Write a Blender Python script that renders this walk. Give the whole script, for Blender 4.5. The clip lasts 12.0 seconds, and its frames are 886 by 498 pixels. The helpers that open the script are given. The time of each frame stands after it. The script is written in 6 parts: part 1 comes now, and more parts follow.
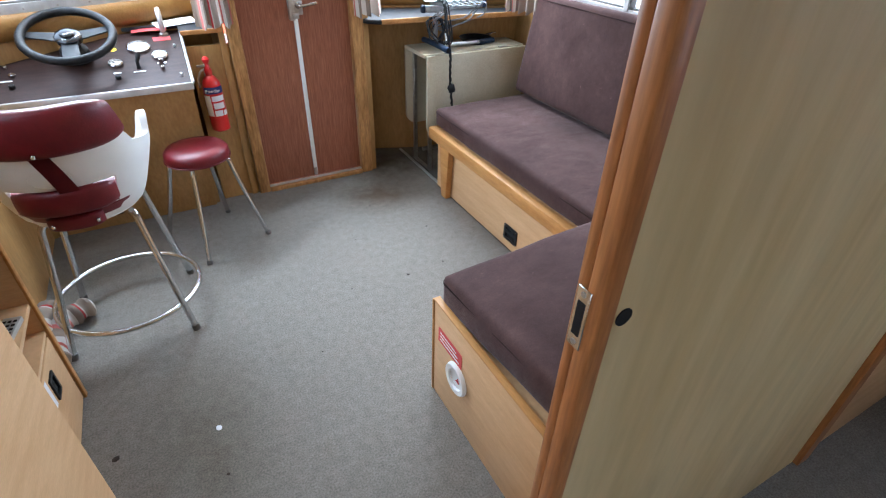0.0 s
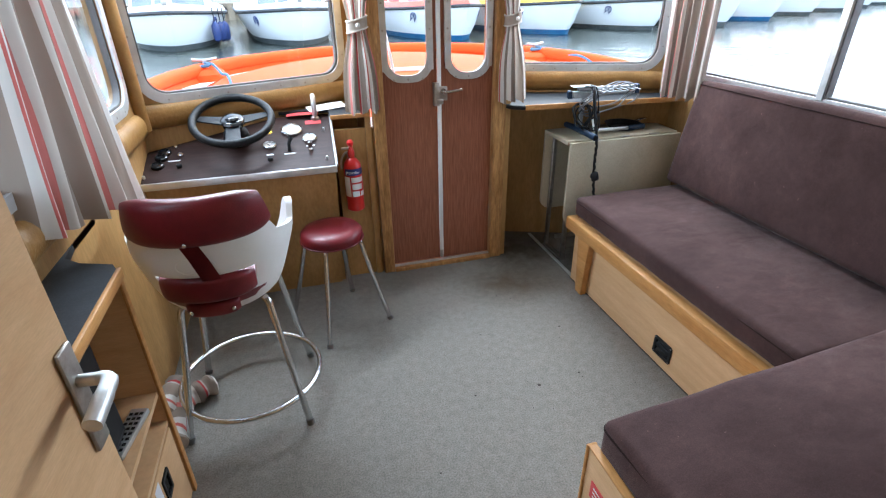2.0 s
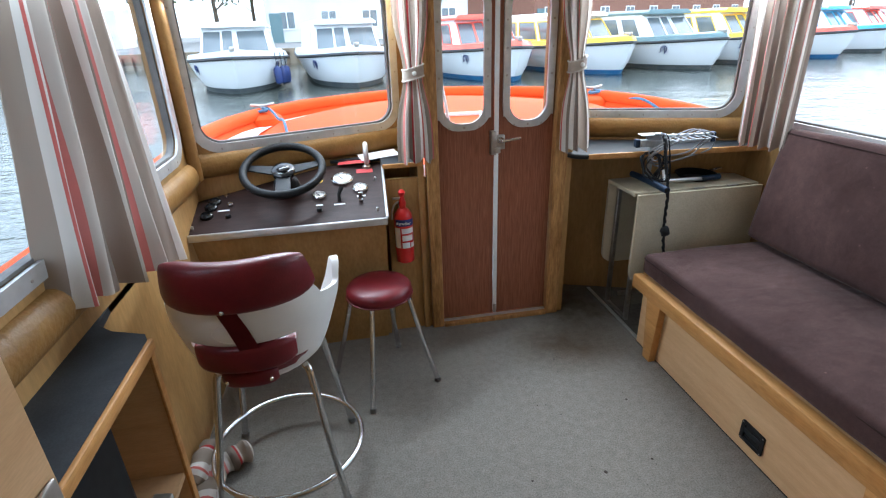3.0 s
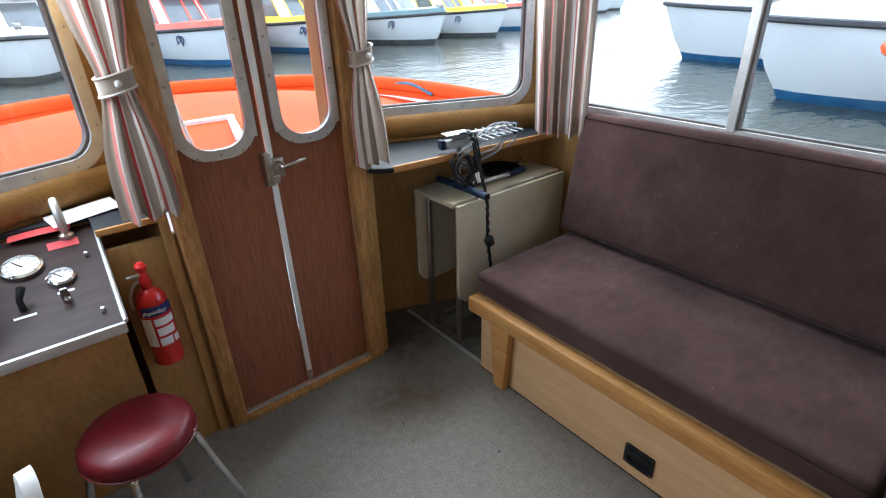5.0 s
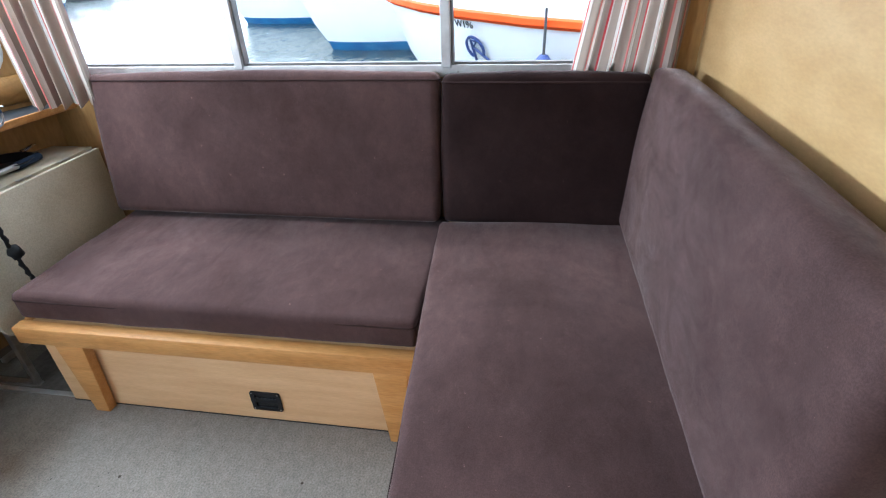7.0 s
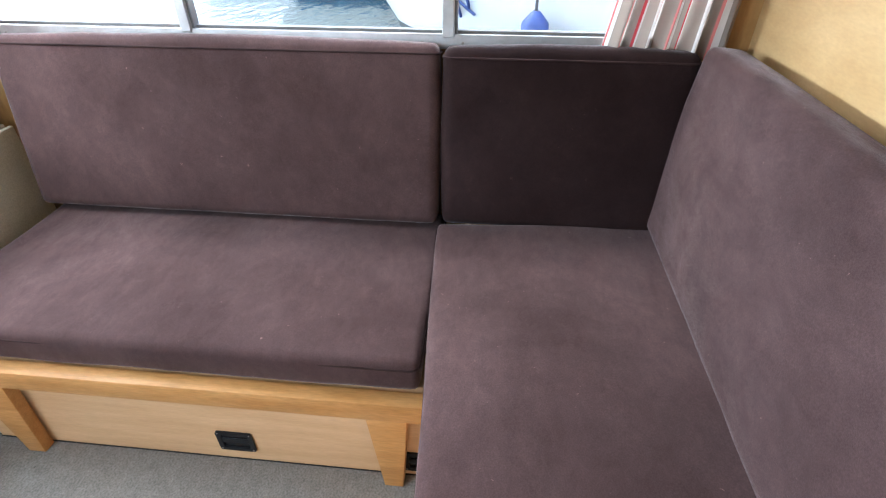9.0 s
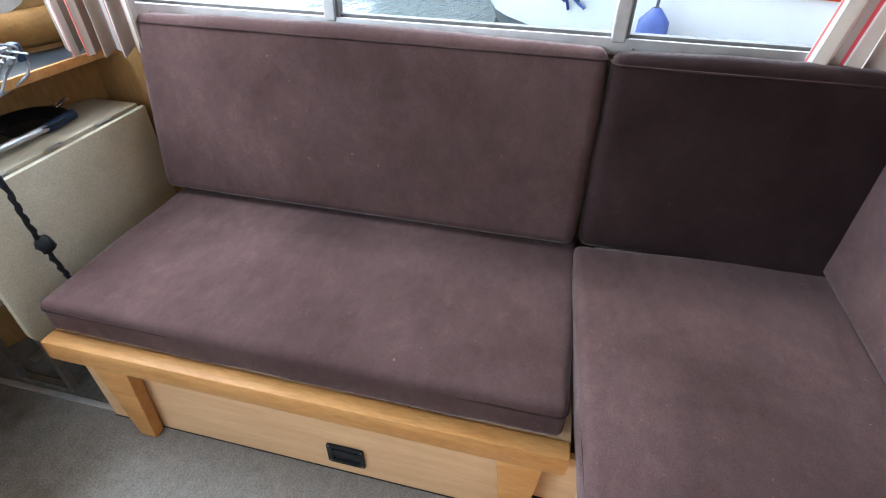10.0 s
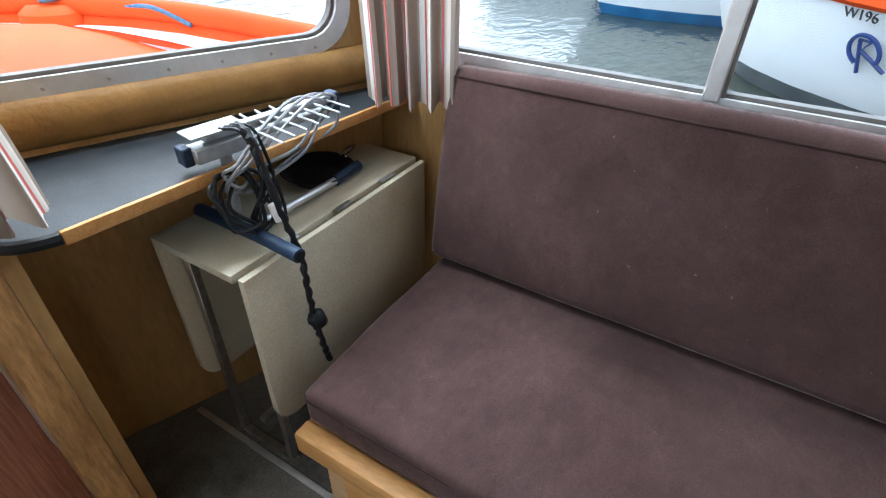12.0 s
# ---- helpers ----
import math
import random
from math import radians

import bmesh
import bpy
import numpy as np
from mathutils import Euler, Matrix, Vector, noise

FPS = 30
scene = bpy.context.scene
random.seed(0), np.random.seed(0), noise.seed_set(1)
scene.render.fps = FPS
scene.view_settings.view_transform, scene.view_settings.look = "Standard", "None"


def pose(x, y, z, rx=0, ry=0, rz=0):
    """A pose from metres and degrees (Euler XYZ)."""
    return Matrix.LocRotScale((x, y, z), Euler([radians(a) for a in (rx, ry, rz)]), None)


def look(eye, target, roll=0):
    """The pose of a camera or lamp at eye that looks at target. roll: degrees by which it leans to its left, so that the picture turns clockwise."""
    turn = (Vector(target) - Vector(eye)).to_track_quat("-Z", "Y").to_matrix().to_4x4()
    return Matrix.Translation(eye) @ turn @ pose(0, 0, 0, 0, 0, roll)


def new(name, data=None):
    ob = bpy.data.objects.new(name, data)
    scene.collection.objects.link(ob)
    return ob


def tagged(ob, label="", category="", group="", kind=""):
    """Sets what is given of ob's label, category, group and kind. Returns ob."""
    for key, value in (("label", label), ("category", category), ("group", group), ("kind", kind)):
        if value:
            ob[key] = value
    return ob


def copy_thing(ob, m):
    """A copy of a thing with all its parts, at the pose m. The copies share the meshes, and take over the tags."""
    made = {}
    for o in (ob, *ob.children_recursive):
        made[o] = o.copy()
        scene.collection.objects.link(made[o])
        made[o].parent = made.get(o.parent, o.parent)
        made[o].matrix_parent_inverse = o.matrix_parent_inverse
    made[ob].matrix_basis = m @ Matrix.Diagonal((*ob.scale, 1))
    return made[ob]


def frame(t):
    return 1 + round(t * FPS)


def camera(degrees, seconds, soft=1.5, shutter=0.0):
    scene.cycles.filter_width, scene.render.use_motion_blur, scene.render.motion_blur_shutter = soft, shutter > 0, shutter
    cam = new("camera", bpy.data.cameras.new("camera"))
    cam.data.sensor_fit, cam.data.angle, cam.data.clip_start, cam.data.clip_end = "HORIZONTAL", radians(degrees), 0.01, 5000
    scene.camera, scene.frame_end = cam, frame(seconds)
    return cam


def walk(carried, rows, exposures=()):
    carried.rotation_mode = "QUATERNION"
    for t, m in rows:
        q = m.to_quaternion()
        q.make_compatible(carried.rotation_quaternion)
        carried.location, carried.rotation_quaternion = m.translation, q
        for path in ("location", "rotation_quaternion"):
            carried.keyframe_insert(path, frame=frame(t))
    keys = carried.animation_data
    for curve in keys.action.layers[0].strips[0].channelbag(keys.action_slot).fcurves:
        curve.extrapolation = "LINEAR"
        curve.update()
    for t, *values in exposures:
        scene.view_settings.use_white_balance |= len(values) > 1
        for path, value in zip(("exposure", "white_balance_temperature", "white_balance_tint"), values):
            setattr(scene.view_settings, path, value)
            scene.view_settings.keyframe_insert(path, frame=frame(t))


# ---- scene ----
cam = camera(82.4, 12.0, soft=1.2)
PATH = [
    (0, (-0.582, 0.833, 1.512), (0.219, 2.262, 0.364), 1.5),
    (0.5, (-0.583, 0.976, 1.495), (0.07, 2.47, 0.338), 1.3),
    (1, (-0.556, 1.055, 1.479), (-0.008, 2.619, 0.359), 0.7),
    (1.5, (-0.58, 1.102, 1.493), (-0.066, 2.733, 0.456), -0.1),
    (2, (-0.606, 1.137, 1.52), (-0.128, 2.841, 0.589), -0.9),
    (2.5, (-0.596, 1.229, 1.544), (-0.225, 3.004, 0.7), -1.7),
    (2.7, (-0.603, 1.261, 1.537), (-0.289, 3.063, 0.728), -1.9),
    (4.3, (-0.484, 1.898, 1.543), (0.199, 3.585, 0.714), -1.2),
    (4.5, (-0.504, 1.968, 1.549), (0.318, 3.578, 0.694), -1.2),
    (5, (-0.495, 2.003, 1.55), (0.612, 3.403, 0.648), -1.7),
    (5.5, (-0.449, 1.929, 1.528), (0.924, 3.078, 0.638), -2.4),
    (6, (-0.368, 1.833, 1.495), (1.207, 2.665, 0.585), -2.5),
    (6.5, (-0.363, 1.758, 1.467), (1.323, 2.281, 0.528), -2.3),
    (7, (-0.351, 1.712, 1.429), (1.341, 2.009, 0.405), -2.4),
    (7.2, (-0.346, 1.711, 1.414), (1.338, 1.925, 0.355), -2.1),
    (8.8, (-0.085, 1.823, 1.428), (1.523, 1.921, 0.242), -0.0),
    (9, (-0.029, 1.857, 1.429), (1.578, 2.024, 0.25), -0.2),
    (9.5, (0.073, 1.951, 1.433), (1.645, 2.264, 0.236), -0.1),
    (10, (0.082, 2.121, 1.425), (1.627, 2.483, 0.208), 0.8),
    (10.5, (0.049, 2.312, 1.417), (1.572, 2.693, 0.178), 1.4),
    (11, (0.072, 2.412, 1.402), (1.573, 2.861, 0.159), 2.1),
    (11.5, (0.194, 2.566, 1.404), (1.657, 3.176, 0.185), 1.8),
    (12, (0.296, 2.738, 1.421), (1.698, 3.568, 0.262), 1.2),
]
walk(cam, [(t, look(eye, target, roll)) for t, eye, target, roll in PATH],
     [(0.0, 1.7, 5250, 5), (1.0, 1.65, 5300, 5), (2.5, 1.05, 5400, 4), (4.5, 0.6, 5550, 5), (5.5, 0.9, 5550, 5), (7.0, 1.5, 5350, 5), (9.0, 1.8, 5350, 5), (10.5, 1.6, 5350, 5), (11.5, 1.75, 5400, 4), (12.0, 1.05, 5450, 3)])

# ---- world and light ----
world = bpy.data.worlds.new("world")
scene.world = world
world.use_nodes = True
wn = world.node_tree.nodes
sky = wn.new("ShaderNodeTexSky")
sky.sky_type, sky.sun_disc = "NISHITA", False
sky.sun_elevation, sky.sun_rotation = radians(50), radians(40)
sky.air_density, sky.dust_density, sky.ozone_density = 1.0, 6.0, 1.0
hazy = wn.new("ShaderNodeMixRGB")
hazy.inputs[0].default_value = 0.6
hazy.inputs[2].default_value = (9.0, 9.4, 10.0, 1)
world.node_tree.links.new(sky.outputs[0], hazy.inputs[1])
world.node_tree.links.new(hazy.outputs[0], wn["Background"].inputs["Color"])
wn["Background"].inputs["Strength"].default_value = 0.31
sun_data = bpy.data.lights.new("sun", "SUN")
sun_data.energy, sun_data.angle, sun_data.color = 0.6, radians(20), (1, 0.97, 0.92)
sun = new("sun", sun_data)
sun.matrix_world = look((6, 8, 12), (0, 2, 0))
for wx, wy, length, rz, watts in ((-0.80, 3.83, 0.95, 202, 18), (1.02, 3.86, 0.9, 158, 16), (-1.275, 2.9, 1.3, 270, 2), (1.515, 2.5, 2.2, 90, 1), (-1.385, -0.25, 0.9, 270, 1.2), (1.565, -0.2, 0.9, 90, 0.8)):
    # the sky's light in the upper part of each window opening
    lamp_data = bpy.data.lights.new("window_light", "AREA")
    lamp_data.shape, lamp_data.size, lamp_data.size_y, lamp_data.energy, lamp_data.color = "RECTANGLE", length, 0.10, watts, (0.95, 0.98, 1.0)
    lamp = new("window_light", lamp_data)
    lamp.matrix_world = pose(wx, wy, 1.685, 76, 0, rz)


# ---- materials ----
def material(name, color, rough=0.5, metal=0.0, color2=None, scale=8.0, stretch=(1, 1, 1), grain=0.0, grain_scale=200.0,
             bump=0.0, bump_scale=150.0, coat=0.0, spread=(0.35, 0.65), rough_var=0.0, sheen=0.0, spec=0.4):
    """A procedural surface: two colours mixed by stretched noise, fine grain on top, bump from fine noise."""
    m = bpy.data.materials.new(name)
    m.use_nodes = True
    nt = m.node_tree
    nd, ln = nt.nodes, nt.links
    b = nd["Principled BSDF"]
    b.inputs["Roughness"].default_value = rough
    b.inputs["Metallic"].default_value = metal
    b.inputs["Coat Weight"].default_value = coat
    b.inputs["Specular IOR Level"].default_value = spec
    if sheen:
        b.inputs["Sheen Weight"].default_value = sheen
        b.inputs["Sheen Roughness"].default_value = 0.4
    b.inputs["Base Color"].default_value = (*color, 1)
    tc = nd.new("ShaderNodeTexCoord")
    mp = nd.new("ShaderNodeMapping")
    mp.inputs["Scale"].default_value = stretch
    ln.new(tc.outputs["Object"], mp.inputs["Vector"])
    if color2:
        n = nd.new("ShaderNodeTexNoise")
        n.inputs["Scale"].default_value = scale
        n.inputs["Detail"].default_value = 6
        n.inputs["Roughness"].default_value = 0.6
        ln.new(mp.outputs[0], n.inputs["Vector"])
        r = nd.new("ShaderNodeValToRGB")
        r.color_ramp.elements[0].position, r.color_ramp.elements[1].position = spread
        r.color_ramp.elements[0].color, r.color_ramp.elements[1].color = (*color, 1), (*color2, 1)
        ln.new(n.outputs["Fac"], r.inputs[0])
        out = r.outputs[0]
        if grain:
            g = nd.new("ShaderNodeTexNoise")
            g.inputs["Scale"].default_value = grain_scale
            g.inputs["Detail"].default_value = 3
            ln.new(mp.outputs[0], g.inputs["Vector"])
            gr = nd.new("ShaderNodeMapRange")
            gr.inputs[1].default_value, gr.inputs[2].default_value = 0.3, 0.7
            gr.inputs[3].default_value, gr.inputs[4].default_value = 1 - grain, 1 + grain
            ln.new(g.outputs["Fac"], gr.inputs[0])
            mx = nd.new("ShaderNodeVectorMath")
            mx.operation = "SCALE"
            ln.new(out, mx.inputs[0])
            ln.new(gr.outputs[0], mx.inputs["Scale"])
            out = mx.outputs[0]
        ln.new(out, b.inputs["Base Color"])
        if rough_var:
            rr = nd.new("ShaderNodeMapRange")
            rr.inputs[3].default_value, rr.inputs[4].default_value = rough - rough_var, rough + rough_var
            ln.new(n.outputs["Fac"], rr.inputs[0])
            ln.new(rr.outputs[0], b.inputs["Roughness"])
    if bump:
        bn = nd.new("ShaderNodeTexNoise")
        bn.inputs["Scale"].default_value = bump_scale
        bn.inputs["Detail"].default_value = 4
        ln.new(mp.outputs[0], bn.inputs["Vector"])
        bb = nd.new("ShaderNodeBump")
        bb.inputs["Strength"].default_value = bump
        bb.inputs["Distance"].default_value = 0.01
        ln.new(bn.outputs["Fac"], bb.inputs["Height"])
        ln.new(bb.outputs[0], b.inputs["Normal"])
    return m


HEADLINING = material("headlining", (0.30, 0.275, 0.22), 0.7, color2=(0.34, 0.31, 0.255), scale=4, bump=0.1, spec=0.2)
CARPET = material("carpet", (0.172, 0.157, 0.135), 0.95, color2=(0.220, 0.203, 0.178), scale=30, grain=0.27, grain_scale=170, bump=0.2, bump_scale=500, spread=(0.3, 0.7), spec=0.05)


def tint_carpet():
    """A brown tread mark by the bow doors, darker wear along the walkway and a dark patch below the shelf, in the
    floor's own coordinates.
    """
    nd, ln = CARPET.node_tree.nodes, CARPET.node_tree.links
    b = nd["Principled BSDF"]
    base = b.inputs["Base Color"].links[0].from_socket
    tc = nd.new("ShaderNodeTexCoord")
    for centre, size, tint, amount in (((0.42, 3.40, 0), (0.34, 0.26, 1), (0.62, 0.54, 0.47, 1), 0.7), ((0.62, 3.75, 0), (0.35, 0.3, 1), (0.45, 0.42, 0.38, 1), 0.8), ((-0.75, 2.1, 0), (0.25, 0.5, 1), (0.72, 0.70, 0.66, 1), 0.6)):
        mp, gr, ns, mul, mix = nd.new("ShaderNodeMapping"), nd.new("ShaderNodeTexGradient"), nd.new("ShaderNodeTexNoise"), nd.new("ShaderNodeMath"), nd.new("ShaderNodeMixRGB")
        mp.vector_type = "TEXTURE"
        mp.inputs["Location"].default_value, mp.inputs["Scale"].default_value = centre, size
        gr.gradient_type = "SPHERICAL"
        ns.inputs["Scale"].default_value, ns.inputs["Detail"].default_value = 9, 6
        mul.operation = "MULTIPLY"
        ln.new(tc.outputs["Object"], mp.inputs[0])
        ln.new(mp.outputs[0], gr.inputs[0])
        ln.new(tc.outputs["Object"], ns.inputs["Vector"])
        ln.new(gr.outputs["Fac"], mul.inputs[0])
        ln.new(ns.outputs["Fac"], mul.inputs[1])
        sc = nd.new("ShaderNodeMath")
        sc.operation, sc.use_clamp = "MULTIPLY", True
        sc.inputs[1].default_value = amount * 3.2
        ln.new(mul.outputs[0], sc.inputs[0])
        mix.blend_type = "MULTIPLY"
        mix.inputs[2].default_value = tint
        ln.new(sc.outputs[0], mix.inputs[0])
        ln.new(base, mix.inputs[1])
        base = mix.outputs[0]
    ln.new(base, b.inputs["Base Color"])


tint_carpet()
BEECH = material("beech", (0.55, 0.335, 0.165), 0.45, color2=(0.62, 0.40, 0.21), scale=5, stretch=(1, 1, 6), grain=0.06, grain_scale=60)
BEECH_Y = material("beech_along", (0.55, 0.335, 0.165), 0.45, color2=(0.62, 0.40, 0.21), scale=5, stretch=(6, 0.6, 6), grain=0.06, grain_scale=60)
HONEY = material("honey_wood", (0.41, 0.195, 0.055), 0.5, color2=(0.51, 0.265, 0.088), scale=6, stretch=(6, 0.8, 6), grain=0.12, grain_scale=40, spec=0.3, bump=0.1, bump_scale=60)
POST = material("post_wood", (0.30, 0.15, 0.05), 0.5, color2=(0.46, 0.25, 0.09), scale=7, stretch=(5, 5, 0.8), grain=0.25, grain_scale=30, bump=0.2, bump_scale=60, spec=0.25)
JAMB = material("jamb_wood", (0.30, 0.105, 0.026), 0.45, color2=(0.41, 0.165, 0.046), scale=6, stretch=(6, 6, 0.6), grain=0.2, grain_scale=30, coat=0.1)
SAPELE = material("sapele", (0.205, 0.070, 0.036), 0.4, color2=(0.305, 0.118, 0.064), scale=22, stretch=(9, 9, 0.3), grain=0.18, grain_scale=60, coat=0.15, bump=0.08, bump_scale=90, spec=0.25)
PLY = material("ply_veneer", (0.32, 0.178, 0.060), 0.5, color2=(0.42, 0.25, 0.094), scale=3, stretch=(2, 2, 0.5), grain=0.12, grain_scale=40, bump=0.06, spec=0.25)
PLY_PALE = material("ply_pale", (0.48, 0.34, 0.15), 0.55, color2=(0.60, 0.465, 0.25), scale=4, stretch=(1.6, 1.6, 0.22), grain=0.08, grain_scale=20, bump=0.04, spread=(0.3, 0.7))
VENEER = material("aft_veneer", (0.47, 0.30, 0.125), 0.45, color2=(0.55, 0.37, 0.170), scale=4, stretch=(1, 1, 3), grain=0.05, grain_scale=60)
ROLL = material("padded_vinyl", (0.20, 0.100, 0.024), 0.5, color2=(0.27, 0.145, 0.040), scale=9, bump=0.25, bump_scale=70, grain=0.06, spec=0.3)


def velour(name, deep, pale):
    """A short brown pile; its sheen and colour are added by nap_velour."""
    return material(name, deep, 0.92, color2=pale, scale=3.0, grain=0.16, grain_scale=330, bump=0.14, bump_scale=620, sheen=0.16, spread=(0.30, 0.66), spec=0.03)


VELVET = velour("brown_velour", (0.052, 0.0300, 0.0280), (0.086, 0.0520, 0.0485))
# darker copy of the velour: corner shade and nap lay put into the colour
VELVET_SHADED = velour("shaded_brown_velour", (0.016, 0.0090, 0.0085), (0.030, 0.0175, 0.0165))


def nap_velour(mat, sheen):
    """Brushed nap: the pile lies in soft patches and short strokes, with worn, paler specks and a little lint."""
    nd, ln = mat.node_tree.nodes, mat.node_tree.links
    b = nd["Principled BSDF"]
    b.inputs["Sheen Roughness"].default_value = 0.35
    b.inputs["Sheen Tint"].default_value = (0.92, 0.80, 0.78, 1)
    base = b.inputs["Base Color"].links[0].from_socket
    tc = nd.new("ShaderNodeTexCoord")

    def layer(scale, detail, rough, turn, stretch, lo, hi, out_lo, out_hi):
        mp, n, rng = nd.new("ShaderNodeMapping"), nd.new("ShaderNodeTexNoise"), nd.new("ShaderNodeMapRange")
        mp.inputs["Rotation"].default_value, mp.inputs["Scale"].default_value = turn, stretch
        n.inputs["Scale"].default_value, n.inputs["Detail"].default_value, n.inputs["Roughness"].default_value = scale, detail, rough
        n.inputs["Distortion"].default_value = 0.6
        rng.inputs[1].default_value, rng.inputs[2].default_value = lo, hi
        rng.inputs[3].default_value, rng.inputs[4].default_value = out_lo, out_hi
        ln.new(tc.outputs["Object"], mp.inputs[0])
        ln.new(mp.outputs[0], n.inputs["Vector"])
        ln.new(n.outputs["Fac"], rng.inputs[0])
        return rng.outputs[0]

    patches = layer(5, 14, 0.80, (0.3, 0.2, 0.7), (1, 2.4, 1.6), 0.34, 0.68, 0.1 * sheen, sheen)
    ln.new(patches, b.inputs["Sheen Weight"])
    strokes = layer(15, 10, 0.75, (0.5, 0.3, 0.6), (1, 1.8, 1.4), 0.38, 0.72, 0.93, 1.16)
    worn = layer(2.1, 10, 0.74, (0.1, 0.8, 0.2), (1, 1, 1), 0.32, 0.68, 0.80, 1.16)
    lint = layer(95, 2, 0.5, (0, 0, 0), (1, 1, 1), 0.755, 0.775, 1.0, 2.2)
    for factor in (strokes, worn, lint):
        sc = nd.new("ShaderNodeVectorMath")
        sc.operation = "SCALE"
        ln.new(base, sc.inputs[0])
        ln.new(factor, sc.inputs["Scale"])
        base = sc.outputs[0]
    ln.new(base, b.inputs["Base Color"])


nap_velour(VELVET, 0.46)
nap_velour(VELVET_SHADED, 0.34)
PIPING = material("dark_piping", (0.028, 0.017, 0.016), 0.9, color2=(0.045, 0.028, 0.026), spec=0.03)
RED_VINYL = material("red_vinyl", (0.105, 0.005, 0.010), 0.42, color2=(0.15, 0.008, 0.014), scale=14, coat=0.08, bump=0.12, bump_scale=200)
WHITE_PLASTIC = material("white_plastic", (0.74, 0.74, 0.72), 0.4, color2=(0.80, 0.80, 0.78), scale=5, bump=0.04)
CHROME = material("chrome_tube", (0.62, 0.63, 0.64), 0.2, 1.0, color2=(0.70, 0.71, 0.72), scale=60, rough_var=0.06)
DULL_STEEL = material("dull_steel", (0.36, 0.33, 0.30), 0.42, 1.0, color2=(0.5, 0.47, 0.43), scale=40, rough_var=0.12)
ALU = material("aluminium", (0.55, 0.55, 0.54), 0.45, 0.85, color2=(0.66, 0.66, 0.65), scale=20, rough_var=0.1, bump=0.05)
GREY_RUBBER = material("grey_seal", (0.11, 0.105, 0.10), 0.7, color2=(0.16, 0.155, 0.15), scale=20)
BLACK = material("black_plastic", (0.010, 0.010, 0.011), 0.45, color2=(0.017, 0.017, 0.018), scale=30, spec=0.18)
BLACK_GLOSS = material("black_gloss", (0.008, 0.008, 0.009), 0.18, color2=(0.012, 0.012, 0.013))
LEATHER = material("black_rim", (0.006, 0.006, 0.007), 0.42, color2=(0.014, 0.014, 0.014), scale=60, bump=0.2, bump_scale=300, spec=0.16)
WORKTOP = material("black_laminate", (0.022, 0.025, 0.029), 0.5, color2=(0.036, 0.04, 0.045), scale=12, grain=0.25, grain_scale=300, rough_var=0.06, spec=0.22)
DASH = material("dash_laminate", (0.022, 0.011, 0.009), 0.5, color2=(0.036, 0.018, 0.015), scale=10, stretch=(1, 4, 4), grain=0.2, grain_scale=120, spec=0.18)
CREAM = material("cream_laminate", (0.47, 0.41, 0.29), 0.5, color2=(0.56, 0.50, 0.37), scale=5, grain=0.12, grain_scale=220, bump=0.05)
WHITE_PAINT = material("white_paint", (0.72, 0.72, 0.70), 0.5, color2=(0.80, 0.80, 0.79), scale=6)
RED_CARD = material("red_card", (0.55, 0.06, 0.07), 0.6, color2=(0.62, 0.09, 0.09), scale=9)
WHITE_CARD = material("white_card", (0.75, 0.76, 0.80), 0.6, color2=(0.8, 0.81, 0.84), scale=9)
EXT_RED = material("extinguisher_red", (0.50, 0.012, 0.012), 0.3, color2=(0.58, 0.02, 0.02), scale=9, coat=0.4)
NAVY = material("navy_label", (0.02, 0.03, 0.16), 0.45, color2=(0.03, 0.04, 0.2))
BLUE_GRIP = material("blue_grip", (0.008, 0.020, 0.048), 0.55, color2=(0.015, 0.036, 0.078), scale=30)
ROPE_BLUE = material("blue_rope", (0.045, 0.11, 0.19), 0.8, color2=(0.11, 0.19, 0.27), scale=60, bump=0.6, bump_scale=140)
ORANGE = material("orange_gelcoat", (0.62, 0.062, 0.006), 0.65, color2=(0.68, 0.080, 0.010), scale=2, spec=0.12)
GELCOAT = material("white_gelcoat", (0.74, 0.75, 0.75), 0.3, color2=(0.82, 0.83, 0.83), scale=1.2, coat=0.2)
PALE_GREY = material("pale_grey_gelcoat", (0.5, 0.55, 0.58), 0.4, color2=(0.58, 0.62, 0.65), scale=1.2)
BOOT = material("dark_boot_top", (0.05, 0.06, 0.065), 0.6, color2=(0.09, 0.10, 0.10), scale=3)
BOOT_BLUE = material("blue_boot_top", (0.015, 0.09, 0.22), 0.6, color2=(0.03, 0.14, 0.28), scale=3)
TRIM_DARK = material("rubbing_strake", (0.03, 0.032, 0.036), 0.6, color2=(0.05, 0.05, 0.055), scale=4)
PAINT_RED = material("boat_red", (0.70, 0.10, 0.06), 0.4, color2=(0.76, 0.14, 0.09), scale=2)
PAINT_YELLOW = material("boat_yellow", (0.85, 0.55, 0.02), 0.4, color2=(0.88, 0.60, 0.05), scale=2)
PAINT_BLUE = material("boat_blue", (0.06, 0.30, 0.48), 0.4, color2=(0.09, 0.36, 0.54), scale=2)
PAINT_TEAL = material("boat_grey_green", (0.10, 0.17, 0.18), 0.4, color2=(0.14, 0.21, 0.22), scale=2)
BOAT_GLASS = material("boat_window_glass", (0.10, 0.12, 0.13), 0.12, color2=(0.17, 0.19, 0.20), scale=1.5, coat=0.5)
LOGO = material("dark_blue_mark", (0.02, 0.04, 0.14), 0.5, color2=(0.03, 0.05, 0.18))
QUAY = material("quay_timber", (0.16, 0.125, 0.09), 0.9, color2=(0.26, 0.21, 0.15), scale=2, stretch=(2, 2, 0.5), grain=0.3, grain_scale=10)
